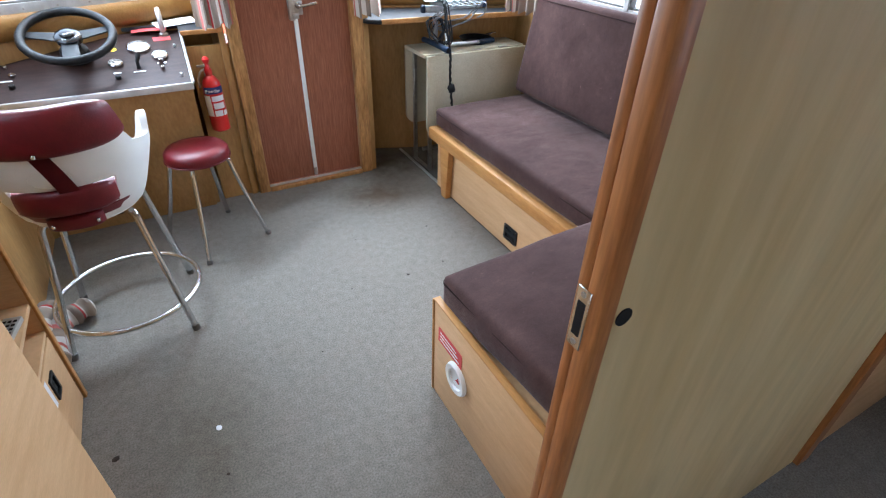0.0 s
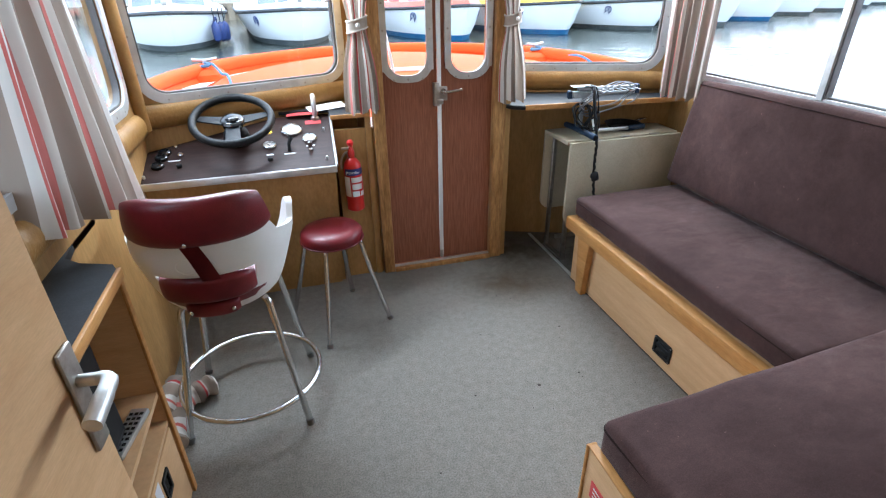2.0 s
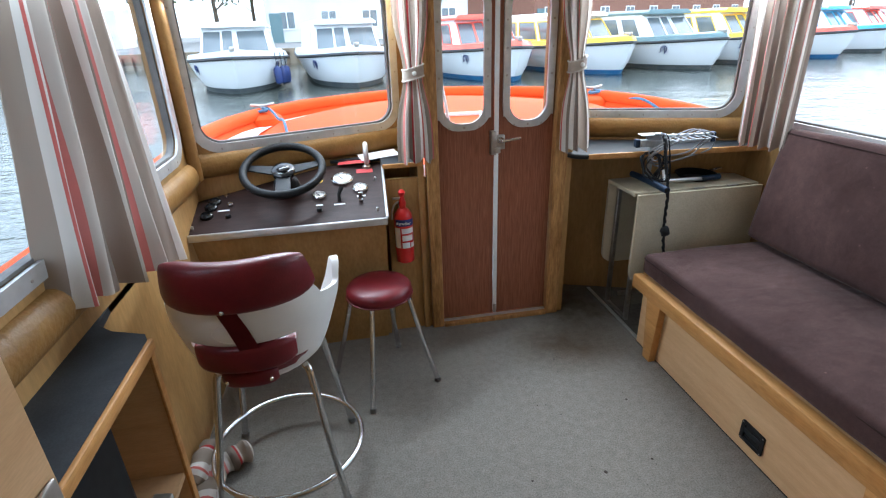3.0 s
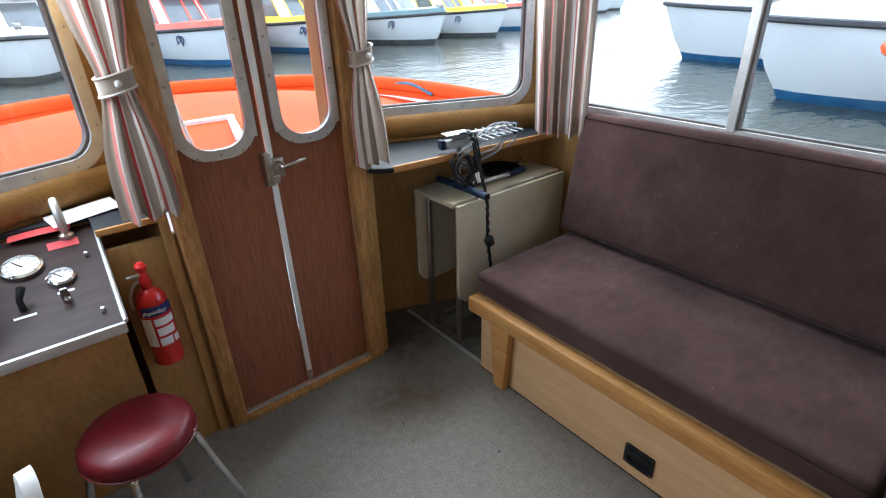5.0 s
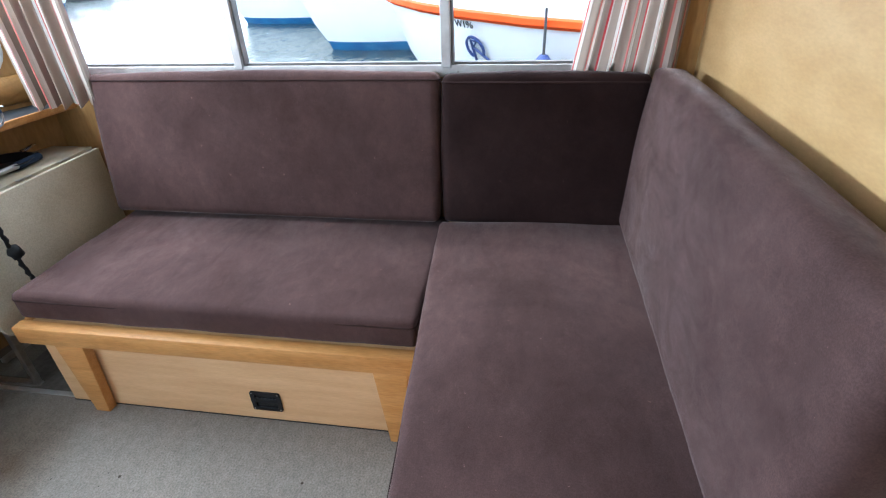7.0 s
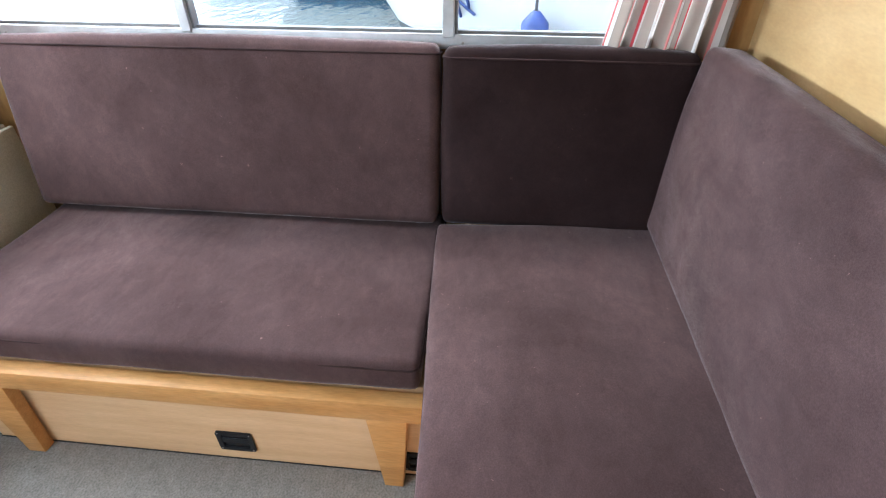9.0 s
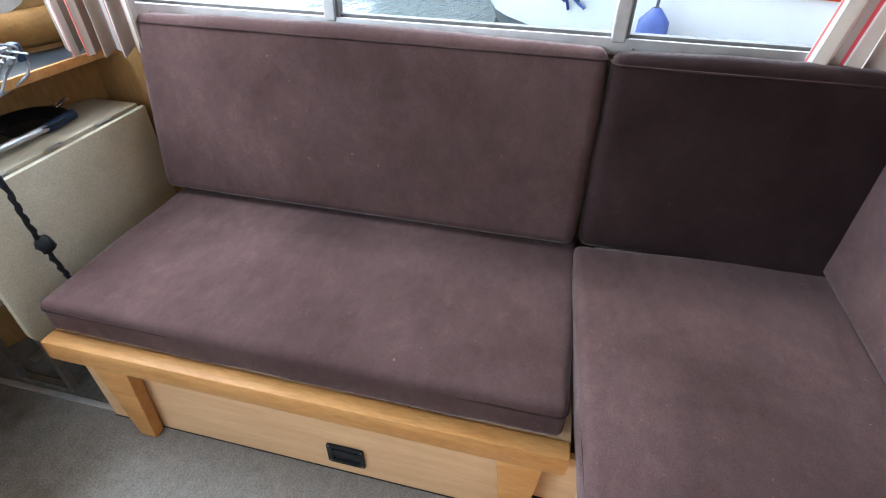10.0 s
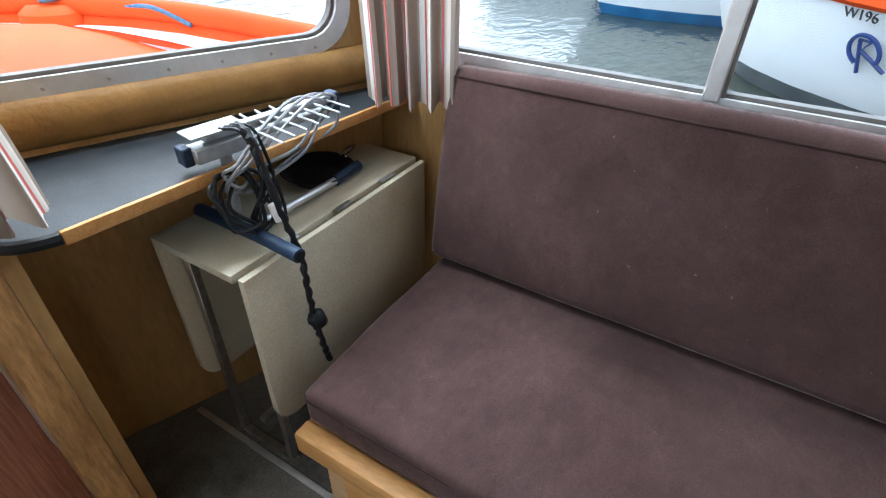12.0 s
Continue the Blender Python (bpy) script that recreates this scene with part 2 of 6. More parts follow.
TARMAC = material("tarmac", (0.10, 0.10, 0.10), 0.9, color2=(0.16, 0.16, 0.155), scale=0.6, grain=0.2, grain_scale=20)
BRICK = material("brick_wall", (0.22, 0.10, 0.07), 0.9, color2=(0.30, 0.15, 0.10), scale=3)
RENDER = material("pale_render", (0.6, 0.58, 0.53), 0.8, color2=(0.68, 0.66, 0.62), scale=1)
SLATE = material("slate_roof", (0.10, 0.10, 0.11), 0.7, color2=(0.16, 0.15, 0.15), scale=2)
LEAF = material("leaf", (0.035, 0.065, 0.018), 0.7, color2=(0.08, 0.12, 0.035), scale=1.5)
BARK = material("bark", (0.09, 0.07, 0.05), 0.9, color2=(0.14, 0.11, 0.08), scale=6)
CAR_GREEN = material("dark_green_paint", (0.03, 0.09, 0.06), 0.3, color2=(0.04, 0.11, 0.075), coat=0.4)
WIRE_WHITE = material("white_wire", (0.62, 0.62, 0.6), 0.5, color2=(0.7, 0.7, 0.68))
WIRE_GREY = material("grey_wire", (0.20, 0.20, 0.21), 0.5, color2=(0.27, 0.27, 0.28))
PALE_METAL = material("gauge_face", (0.72, 0.72, 0.68), 0.4, color2=(0.78, 0.78, 0.74))
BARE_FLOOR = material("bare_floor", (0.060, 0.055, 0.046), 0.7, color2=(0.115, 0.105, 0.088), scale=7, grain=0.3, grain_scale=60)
AERIAL = material("weathered_aluminium", (0.34, 0.36, 0.37), 0.5, 0.6, color2=(0.46, 0.48, 0.49), scale=30, rough_var=0.1)
DIRT = material("dirt_crumb", (0.03, 0.022, 0.018), 0.9, color2=(0.06, 0.045, 0.03))


def glass_material():
    m = bpy.data.materials.new("clear_glass")
    m.use_nodes = True
    nd, ln = m.node_tree.nodes, m.node_tree.links
    nd.remove(nd["Principled BSDF"])
    clear, gloss, mix = nd.new("ShaderNodeBsdfTransparent"), nd.new("ShaderNodeBsdfGlossy"), nd.new("ShaderNodeMixShader")
    slant, curve, amount = nd.new("ShaderNodeLayerWeight"), nd.new("ShaderNodeMath"), nd.new("ShaderNodeMath")
    clear.inputs[0].default_value = (0.95, 0.96, 0.96, 1)
    gloss.inputs["Roughness"].default_value = 0.03
    curve.operation, curve.inputs[1].default_value = "POWER", 5.0
    amount.operation, amount.inputs[1].default_value, amount.inputs[2].default_value = "MULTIPLY_ADD", 0.5, 0.02
    ln.new(slant.outputs["Facing"], curve.inputs[0])
    ln.new(curve.outputs[0], amount.inputs[0])
    ln.new(amount.outputs[0], mix.inputs[0])
    ln.new(clear.outputs[0], mix.inputs[1])
    ln.new(gloss.outputs[0], mix.inputs[2])
    ln.new(mix.outputs[0], nd["Material Output"].inputs[0])
    return m


GLASS = glass_material()


def water_material():
    m = material("harbour_water", (0.035, 0.042, 0.032), 0.08)
    nd, ln = m.node_tree.nodes, m.node_tree.links
    b = nd["Principled BSDF"]
    tc, mp, n, n2, add, bump = (nd.new("ShaderNodeTexCoord"), nd.new("ShaderNodeMapping"), nd.new("ShaderNodeTexNoise"),
                                nd.new("ShaderNodeTexNoise"), nd.new("ShaderNodeMath"), nd.new("ShaderNodeBump"))
    mp.inputs["Scale"].default_value = (0.8, 1.6, 1)
    mp.inputs["Rotation"].default_value = (0, 0, 0.5)
    ln.new(tc.outputs["Object"], mp.inputs[0])
    ln.new(mp.outputs[0], n.inputs["Vector"])
    ln.new(mp.outputs[0], n2.inputs["Vector"])
    n.inputs["Scale"].default_value, n2.inputs["Scale"].default_value = 1.3, 5.0
    n.inputs["Detail"].default_value = n2.inputs["Detail"].default_value = 3
    ln.new(n.outputs["Fac"], add.inputs[0])
    ln.new(n2.outputs["Fac"], add.inputs[1])
    bump.inputs["Strength"].default_value, bump.inputs["Distance"].default_value = 0.3, 0.08
    ln.new(add.outputs[0], bump.inputs["Height"])
    ln.new(bump.outputs[0], b.inputs["Normal"])
    return m


WATER = water_material()


def curtain_material():
    m = material("striped_cotton", (0.5, 0.45, 0.4), 0.9, bump=0.3, bump_scale=500, spec=0.1)
    nd, ln = m.node_tree.nodes, m.node_tree.links
    b = nd["Principled BSDF"]
    uv, sep, frac, ramp = nd.new("ShaderNodeUVMap"), nd.new("ShaderNodeSeparateXYZ"), nd.new("ShaderNodeMath"), nd.new("ShaderNodeValToRGB")
    uv.uv_map = "cloth"
    frac.operation = "FRACT"
    ramp.color_ramp.interpolation = "CONSTANT"
    bands = [(0.0, (0.34, 0.28, 0.23)), (0.20, (0.74, 0.71, 0.66)), (0.31, (0.56, 0.16, 0.14)), (0.35, (0.70, 0.66, 0.61)), (0.42, (0.28, 0.23, 0.185)),
             (0.60, (0.58, 0.20, 0.175)), (0.655, (0.62, 0.57, 0.51)), (0.77, (0.25, 0.205, 0.17)), (0.92, (0.40, 0.05, 0.055)), (0.965, (0.54, 0.49, 0.44))]
    el = ramp.color_ramp.elements
    el[0].position, el[0].color = 0.0, (*bands[0][1], 1)
    el[1].position, el[1].color = bands[1][0], (*bands[1][1], 1)
    for p, c in bands[2:]:
        el.new(p).color = (*c, 1)
    ln.new(uv.outputs[0], sep.inputs[0])
    ln.new(sep.outputs[0], frac.inputs[0])
    ln.new(frac.outputs[0], ramp.inputs[0])
    back = nd.new("ShaderNodeBsdfTranslucent")
    mix = nd.new("ShaderNodeMixShader")
    mix.inputs[0].default_value = 0.3
    ln.new(ramp.outputs[0], b.inputs["Base Color"])
    ln.new(ramp.outputs[0], back.inputs[0])
    ln.new(b.outputs[0], mix.inputs[1])
    ln.new(back.outputs[0], mix.inputs[2])
    ln.new(mix.outputs[0], nd["Material Output"].inputs[0])
    return m


CURTAIN = curtain_material()


# ---- mesh tools ----
def finish(me, smooth):
    if smooth:
        me.polygons.foreach_set("use_smooth", [True] * len(me.polygons))
        me.set_sharp_from_angle(angle=radians(40))


def part(name, bm, mat, parent=None, label="", smooth=True):
    """Links a bmesh as one mesh object, under a thing or a part where one is given."""
    bmesh.ops.recalc_face_normals(bm, faces=bm.faces)
    me = bpy.data.meshes.new(name)
    bm.to_mesh(me)
    bm.free()
    me.materials.append(mat)
    finish(me, smooth)
    ob = new(name, me)
    ob.parent = parent
    if label:
        ob["label"] = label
    return ob


def thing(name, label, category, at=(0, 0, 0), rz=0.0, group="", kind=""):
    e = new(name)
    e.empty_display_size = 0.1
    e.matrix_basis = pose(*at, 0, 0, rz)
    return tagged(e, label, category, group, kind)


def B():
    return bmesh.new()


def box(bm, x0, x1, y0, y1, z0, z1, bevel=0.0, seg=2, m=None):
    mat = Matrix.Translation(((x0 + x1) / 2, (y0 + y1) / 2, (z0 + z1) / 2)) @ Matrix.Diagonal((abs(x1 - x0), abs(y1 - y0), abs(z1 - z0), 1))
    if m is not None:
        mat = m @ mat
    vs = bmesh.ops.create_cube(bm, size=1, matrix=mat)["verts"]
    if bevel:
        es = {e for v in vs for e in v.link_edges}
        bmesh.ops.bevel(bm, geom=list(es), offset=bevel, segments=seg, affect="EDGES", profile=0.5)
    return bm


def prism(bm, pts, z0, z1, m=None, bevel=0.0):
    """A flat polygon in x, y raised from z0 to z1."""
    m = m or Matrix()
    lo = [bm.verts.new(m @ Vector((x, y, z0))) for x, y in pts]
    hi = [bm.verts.new(m @ Vector((x, y, z1))) for x, y in pts]
    fs = [bm.faces.new(lo[::-1]), bm.faces.new(hi)]
    for i in range(len(pts)):
        j = (i + 1) % len(pts)
        fs.append(bm.faces.new((lo[i], lo[j], hi[j], hi[i])))
    if bevel:
        bmesh.ops.recalc_face_normals(bm, faces=fs)
        es = {e for f in fs[:2] for e in f.edges}
        bmesh.ops.bevel(bm, geom=list(es), offset=bevel, segments=2, affect="EDGES", profile=0.5)
    return bm


def rounded(x0, x1, y0, y1, r, n=6):
    pts = []
    for cx, cy, a in ((x1 - r, y1 - r, 0), (x0 + r, y1 - r, 90), (x0 + r, y0 + r, 180), (x1 - r, y0 + r, 270)):
        for i in range(n + 1):
            t = radians(a + 90 * i / n)
            pts.append((cx + r * math.cos(t), cy + r * math.sin(t)))
    return pts


def holed(bm, outer, holes, z0, z1, m=None):
    """A plate with holes through it; outline and holes are loops in x, y."""
    m = m or Matrix()
    loops = [outer] + list(holes)
    layers = []
    for z in (z0, z1):
        rings, edges = [], []
        for lp in loops:
            vs = [bm.verts.new(m @ Vector((x, y, z))) for x, y in lp]
            edges += [bm.edges.new((vs[i], vs[(i + 1) % len(vs)])) for i in range(len(vs))]
            rings.append(vs)
        bmesh.ops.triangle_fill(bm, use_beauty=True, use_dissolve=False, edges=edges, normal=m.to_3x3() @ Vector((0, 0, 1)))
        layers.append(rings)
    for lo, hi in zip(*layers):
        for i in range(len(lo)):
            j = (i + 1) % len(lo)
            bm.faces.new((lo[i], lo[j], hi[j], hi[i]))
    return bm


def rod(bm, p0, p1, r0, r1=None, seg=12, caps=True):
    p0, p1 = Vector(p0), Vector(p1)
    r1 = r0 if r1 is None else r1
    q = (p1 - p0).to_track_quat("Z", "Y").to_matrix().to_4x4()
    bmesh.ops.create_cone(bm, cap_ends=caps, segments=seg, radius1=r0, radius2=r1, depth=(p1 - p0).length,
                          matrix=Matrix.Translation((p0 + p1) / 2) @ q)
    return bm


def tube(bm, pts, r, seg=8, closed=False):
    """A round tube along a line of points."""
    pts = [Vector(p) for p in pts]
    n = len(pts)
    rings, up = [], Vector((0.13, 0.21, 0.97))
    for i, p in enumerate(pts):
        a = pts[(i - 1) % n] if closed or i else p
        b = pts[(i + 1) % n] if closed or i < n - 1 else p
        d = (b - a).normalized()
        u = up - d * up.dot(d)
        if u.length < 0.05:
            u = Vector((1, 0, 0)) - d * d.x
        u.normalize()
        up = u
        v = d.cross(u)
        rad = r[i] if isinstance(r, (list, tuple)) else r
        rings.append([bm.verts.new(p + rad * (u * math.cos(2 * math.pi * k / seg) + v * math.sin(2 * math.pi * k / seg))) for k in range(seg)])
    last = n if closed else n - 1
    for i in range(last):
        a, b = rings[i], rings[(i + 1) % n]
        for k in range(seg):
            j = (k + 1) % seg
            bm.faces.new((a[k], a[j], b[j], b[k]))
    if not closed:
        bm.faces.new(rings[0][::-1])
        bm.faces.new(rings[-1])
    return bm


def smooth_line(pts, per=6, closed=False):
    """Points along a Catmull-Rom curve."""
    pts = [Vector(p) for p in pts]
    n, out = len(pts), []
    for i in range(n if closed else n - 1):
        p0 = pts[(i - 1) % n] if closed or i > 0 else pts[i]
        p1, p2 = pts[i], pts[(i + 1) % n]
        p3 = pts[(i + 2) % n] if closed or i < n - 2 else pts[i + 1]
        for k in range(per):
            t = k / per
            out.append(0.5 * (2 * p1 + (p2 - p0) * t + (2 * p0 - 5 * p1 + 4 * p2 - p3) * t * t + (3 * p1 - p0 - 3 * p2 + p3) * t ** 3))
    if not closed:
        out.append(pts[-1])
    return out


def lathe(bm, profile, seg=24, m=None):
    """Turns a profile of (radius, height) about z."""
    m = m or Matrix()
    rings = []
    for r, z in profile:
        if r < 1e-5:
            rings.append([bm.verts.new(m @ Vector((0, 0, z)))])
        else:
            rings.append([bm.verts.new(m @ Vector((r * math.cos(2 * math.pi * k / seg), r * math.sin(2 * math.pi * k / seg), z))) for k in range(seg)])
    for a, b in zip(rings, rings[1:]):
        for k in range(seg):
            j = (k + 1) % seg
            if len(a) == 1 and len(b) > 1:
                bm.faces.new((a[0], b[j], b[k]))
            elif len(b) == 1 and len(a) > 1:
                bm.faces.new((a[k], a[j], b[0]))
            elif len(a) > 1:
                bm.faces.new((a[k], a[j], b[j], b[k]))
    return bm


def loft(bm, rows, close_rows=False, caps=False):
    """A skin over rows of points, all rows alike in number."""
    g = [[bm.verts.new(p) for p in row] for row in rows]
    for a, b in zip(g, g[1:]):
        n = len(a)
        for k in range(n if close_rows else n - 1):
            j = (k + 1) % n
            bm.faces.new((a[k], a[j], b[j], b[k]))
    if caps:
        bm.faces.new(g[0][::-1])
        bm.faces.new(g[-1])
    return g


def cushion(bm, lx, ly, lz, r=0.03, puff=0.008, seed=0, cuts=14):
    """A foam block with rounded edges and slightly swollen, uneven faces; its base is at z = 0, its middle at x, y = 0."""
    vs = bmesh.ops.create_cube(bm, size=1, matrix=Matrix.Translation((0, 0, lz / 2)) @ Matrix.Diagonal((lx, ly, lz, 1)))["verts"]
    bmesh.ops.bevel(bm, geom=bm.edges[:], offset=r, segments=3, affect="EDGES", profile=0.6)
    for axis, length in ((0, lx), (1, ly), (2, lz)):
        n = max(1, int(length / 0.08))
        for i in range(1, n):
            co, no = [0, 0, 0], [0, 0, 0]
            co[axis] = (i / n - 0.5) * length + (lz / 2 if axis == 2 else 0)
            no[axis] = 1
            bmesh.ops.bisect_plane(bm, geom=bm.verts[:] + bm.edges[:] + bm.faces[:], plane_co=co, plane_no=no)
    for v in bm.verts:
        u, w, h = 2 * v.co.x / lx, 2 * v.co.y / ly, 2 * v.co.z / lz - 1
        a = noise.noise(v.co * 6 + Vector((seed * 7.1, 0, 0))) * 0.004
        v.co.x += u * puff * (1 - w * w) * (1 - h * h) + a
        v.co.y += w * puff * (1 - u * u) * (1 - h * h) + a
        v.co.z += (max(h, 0) * puff * (1 - u * u) * (1 - w * w) * 1.4 + a * 0.7) if h > -0.9 else 0
    return bm


def along(p, q, z=0.0):
    """A frame at p: x runs level towards q, y runs up, z faces away to the right of the way."""
    d = (Vector((q[0], q[1], 0)) - Vector((p[0], p[1], 0))).normalized()
    return Matrix(((d.x, 0, d.y, p[0]), (d.y, 0, -d.x, p[1]), (0, 1, 0, z), (0, 0, 0, 1)))


def writing(text, size, mat, m, name, parent=None, depth=0.0006):
    cu = bpy.data.curves.new(name, "FONT")
    cu.body, cu.size, cu.extrude = text, size, depth
    cu.align_x = cu.align_y = "CENTER"
    tmp = bpy.data.objects.new(name + "_tmp", cu)
    scene.collection.objects.link(tmp)
    bpy.context.view_layer.update()
    me = bpy.data.meshes.new_from_object(tmp.evaluated_get(bpy.context.evaluated_depsgraph_get()))
    bpy.data.objects.remove(tmp)
    me.materials.clear()
    me.materials.append(mat)
    ob = new(name, me)
    ob.parent = parent
    ob.matrix_basis = m
    return ob


# ---- the cabin shell ----
X0, X1, Y0 = -1.29, 1.53, 1.155      # side walls, aft bulkhead's forward face
ZC, SILL, HEAD = 1.95, 1.05, 1.74
FL, FR = (X0, 3.70), (X1, 3.705)              # front corners
ML, MR = (-0.25, 4.11), (0.494, 4.106)         # where the raked front walls meet the door's box

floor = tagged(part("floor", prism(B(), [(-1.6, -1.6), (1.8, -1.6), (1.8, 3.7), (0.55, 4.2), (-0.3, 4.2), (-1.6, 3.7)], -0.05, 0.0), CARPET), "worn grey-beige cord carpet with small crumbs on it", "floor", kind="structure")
ceiling = tagged(part("ceiling", prism(B(), [(-1.45, -1.6), (1.65, -1.6), (1.65, 3.75), (0.55, 4.25), (-0.3, 4.25), (-1.45, 3.75)], ZC, ZC + 0.05), HEADLINING), "plain cream vinyl cabin headlining", "ceiling", kind="structure")


def window_wall(name, p, q, holes, mat, label, t=0.05, z0=0.0, z1=ZC):
    """A wall from p to q, its inner face on that line, with rounded openings through it."""
    length = (Vector(q) - Vector(p)).length
    m = along(p, q)
    w = part(name, holed(B(), [(0, z0), (length, z0), (length, z1), (0, z1)], [rounded(*h, 0.09) for h in holes], 0, -t, m), mat, smooth=False)
    return tagged(w, label, "wall", kind="structure"), m, length


def window(name, m, h, label, t=0.05, mullions=(), sill_width=0.035, roll=True, inward=1):
    """An aluminium frame on both faces of the opening, with a clear pane and its seal."""
    w = thing(name, label, "window", kind="structure")
    x0, x1, y0, y1 = h
    part("window_frame", holed(B(), rounded(x0 - sill_width, x1 + sill_width, y0 - sill_width, y1 + sill_width, 0.12), [rounded(x0 + 0.006, x1 - 0.006, y0 + 0.006, y1 - 0.006, 0.088)], 0.010, 0.0, m), ALU, w, "dull grey aluminium frame")
    part("seal", holed(B(), rounded(x0 + 0.005, x1 - 0.005, y0 + 0.005, y1 - 0.005, 0.088), [rounded(x0 + 0.014, x1 - 0.014, y0 + 0.014, y1 - 0.014, 0.082)], -0.005, -0.03, m), GREY_RUBBER, w)
    pane = part("pane", prism(B(), rounded(x0 + 0.008, x1 - 0.008, y0 + 0.008, y1 - 0.008, 0.085), -0.022, -0.018, m), GLASS, w, "clear glass pane", smooth=False)
    pane.visible_shadow = False
    n = max(3, int((x1 - x0) / 0.12))
    for i in range(n):
        for yy in (y0 - sill_width / 2, y1 + sill_width / 2):
            xx = x0 + 0.08 + (x1 - x0 - 0.16) * i / (n - 1)
            part("screw", lathe(B(), [(0.0045, 0.009), (0.004, 0.0115), (0, 0.0125)], 8, m @ Matrix.Translation((xx, yy, 0))), DULL_STEEL, w)
    for i in range(4):
        for xx in (x0 - sill_width / 2, x1 + sill_width / 2):
            yy = y0 + 0.1 + (y1 - y0 - 0.2) * i / 3
            part("screw", lathe(B(), [(0.0045, 0.009), (0.004, 0.0115), (0, 0.0125)], 8, m @ Matrix.Translation((xx, yy, 0))), DULL_STEEL, w)
    for x in mullions:
        part("mullion", box(B(), x - 0.018, x + 0.018, y0 - 0.005, y1 + 0.005, -0.03, 0.014, 0.004, 1, m), ALU, w)
        part("seal", box(B(), x + 0.018, x + 0.026, y0, y1, -0.026, 0.006, m=m), GREY_RUBBER, w)
    return w


# front walls: left and right of the door, raked in plan
LWH = (0.06, 1.01, 1.085, HEAD)
wall_fl, m_fl, len_fl = window_wall("wall_front_port", FL, ML, [LWH], PLY, "honey-brown veneered bulkhead round the windscreen")
window("window_1", m_fl, LWH, "wide windscreen in a riveted aluminium frame")
LWR = (0.09, 0.99, 1.085, HEAD)
wall_fr, m_fr, len_fr = window_wall("wall_front_starboard", MR, FR, [LWR], PLY, "honey-brown veneered bulkhead round the windscreen")
window("window_2", m_fr, LWR, "wide windscreen in a riveted aluminium frame")
# side walls
SWL = (1.08, 2.43, SILL + 0.04, HEAD)
wall_p, m_p, len_p = window_wall("wall_port", (X0, Y0), FL, [SWL], PLY, "honey-brown veneered cabin side under the window")
window("window_3", m_p, SWL, "long side window in an aluminium frame")
SWR = (0.10, 2.43, SILL + 0.01, HEAD)
wall_s, m_s, len_s = window_wall("wall_starboard", FR, (X1, Y0), [SWR], PLY, "honey-brown veneered cabin side under the window")
window("window_4", m_s, SWR, "long sliding side window with upright aluminium bars", mullions=(3.705 - 2.80, 3.705 - 2.0))
# padded rolls under the front and side windows
for nm, m, a, b, z in (("trim", m_fl, 0.0, len_fl, 1.0), ("trim", m_fr, 0.0, len_fr, 1.0), ("trim", m_p, 0.1, len_p, 0.975)):
    rows = []
    for x in np.linspace(a, b, 12):
        rows.append([m @ Vector((x, z + 0.055 * math.sin(t), 0.002 + 0.035 * math.cos(t) * (1 if abs(math.cos(t)) > 1e-6 else 0))) for t in np.linspace(-math.pi / 2, math.pi / 2, 9)])
    bm = B()
    loft(bm, rows)
    tagged(part(nm, bm, ROLL), "mustard-brown padded vinyl roll below the window", "trim", kind="structure")
for i, (px, py, s) in enumerate(((X0 + 0.018, 3.672, 1), (X1 - 0.018, 3.68, 1))):
    tagged(part("trim", rod(B(), (px, py, 0.95), (px, py, ZC), 0.03, seg=16), ROLL), "mustard-brown padded vinyl corner post", "trim", kind="structure")

# door box: the returns between the door frame and the raked walls, and the head over the door
DY = 3.745
for a, b in (((-0.25, DY), ML), (MR, (0.494, DY))):
    tagged(part("wall_door_return", holed(B(), [(0, 0), (abs(a[1] - b[1]), 0), (abs(a[1] - b[1]), ZC), (0, ZC)], [], 0, -0.03, along(a, b)), PLY, smooth=False), "narrow veneered return beside the bow doors", "wall", kind="structure")
tagged(part("wall_over_doors", box(B(), -0.25, 0.49, DY, DY + 0.05, 1.80, ZC), PLY), "veneered panel above the bow doors", "wall", kind="structure")

# aft bulkhead with the doorway
JX = -0.197
tagged(part("wall_aft", box(B(), JX, X1, Y0 - 0.03, Y0, 0, ZC), VENEER), "pale golden veneered bulkhead behind the seat", "wall", kind="structure")
tagged(part("wall_aft_lining", box(B(), JX, 0.92, Y0 - 0.037, Y0 - 0.032, 0, ZC), PLY_PALE), "pale streaky plywood face of the bulkhead", "wall", kind="structure")
tagged(part("wall_aft_panel", box(B(), 0.98, 1.58, Y0 - 0.037, Y0 - 0.032, 0, ZC), BEECH), "warm wood panel beside the bulkhead", "wall", kind="structure")
tagged(part("trim", box(B(), 0.92, 0.98, Y0 - 0.055, Y0 - 0.0305, 0, ZC, 0.004), JAMB), "dark upright wooden cover strip", "trim", kind="structure")
tagged(part("wall_aft_port", box(B(), X0, -1.06, Y0 - 0.05, Y0, 0, ZC), VENEER), "pale golden veneered bulkhead beside the doorway", "wall", kind="structure")
tagged(part("wall_aft_head", box(B(), -1.06, JX, Y0 - 0.05, Y0, 1.86, ZC), VENEER), "veneered panel over the doorway", "wall", kind="structure")
tagged(part("trim", box(B(), 0.368, 0.372, Y0 + 0.0005, Y0 + 0.002, 0.9, ZC), JAMB), "dark joint between two veneer panels", "trim", kind="structure")
jamb = thing("door_frame", "varnished wooden door jamb with a steel keep plate", "door frame", kind="structure")
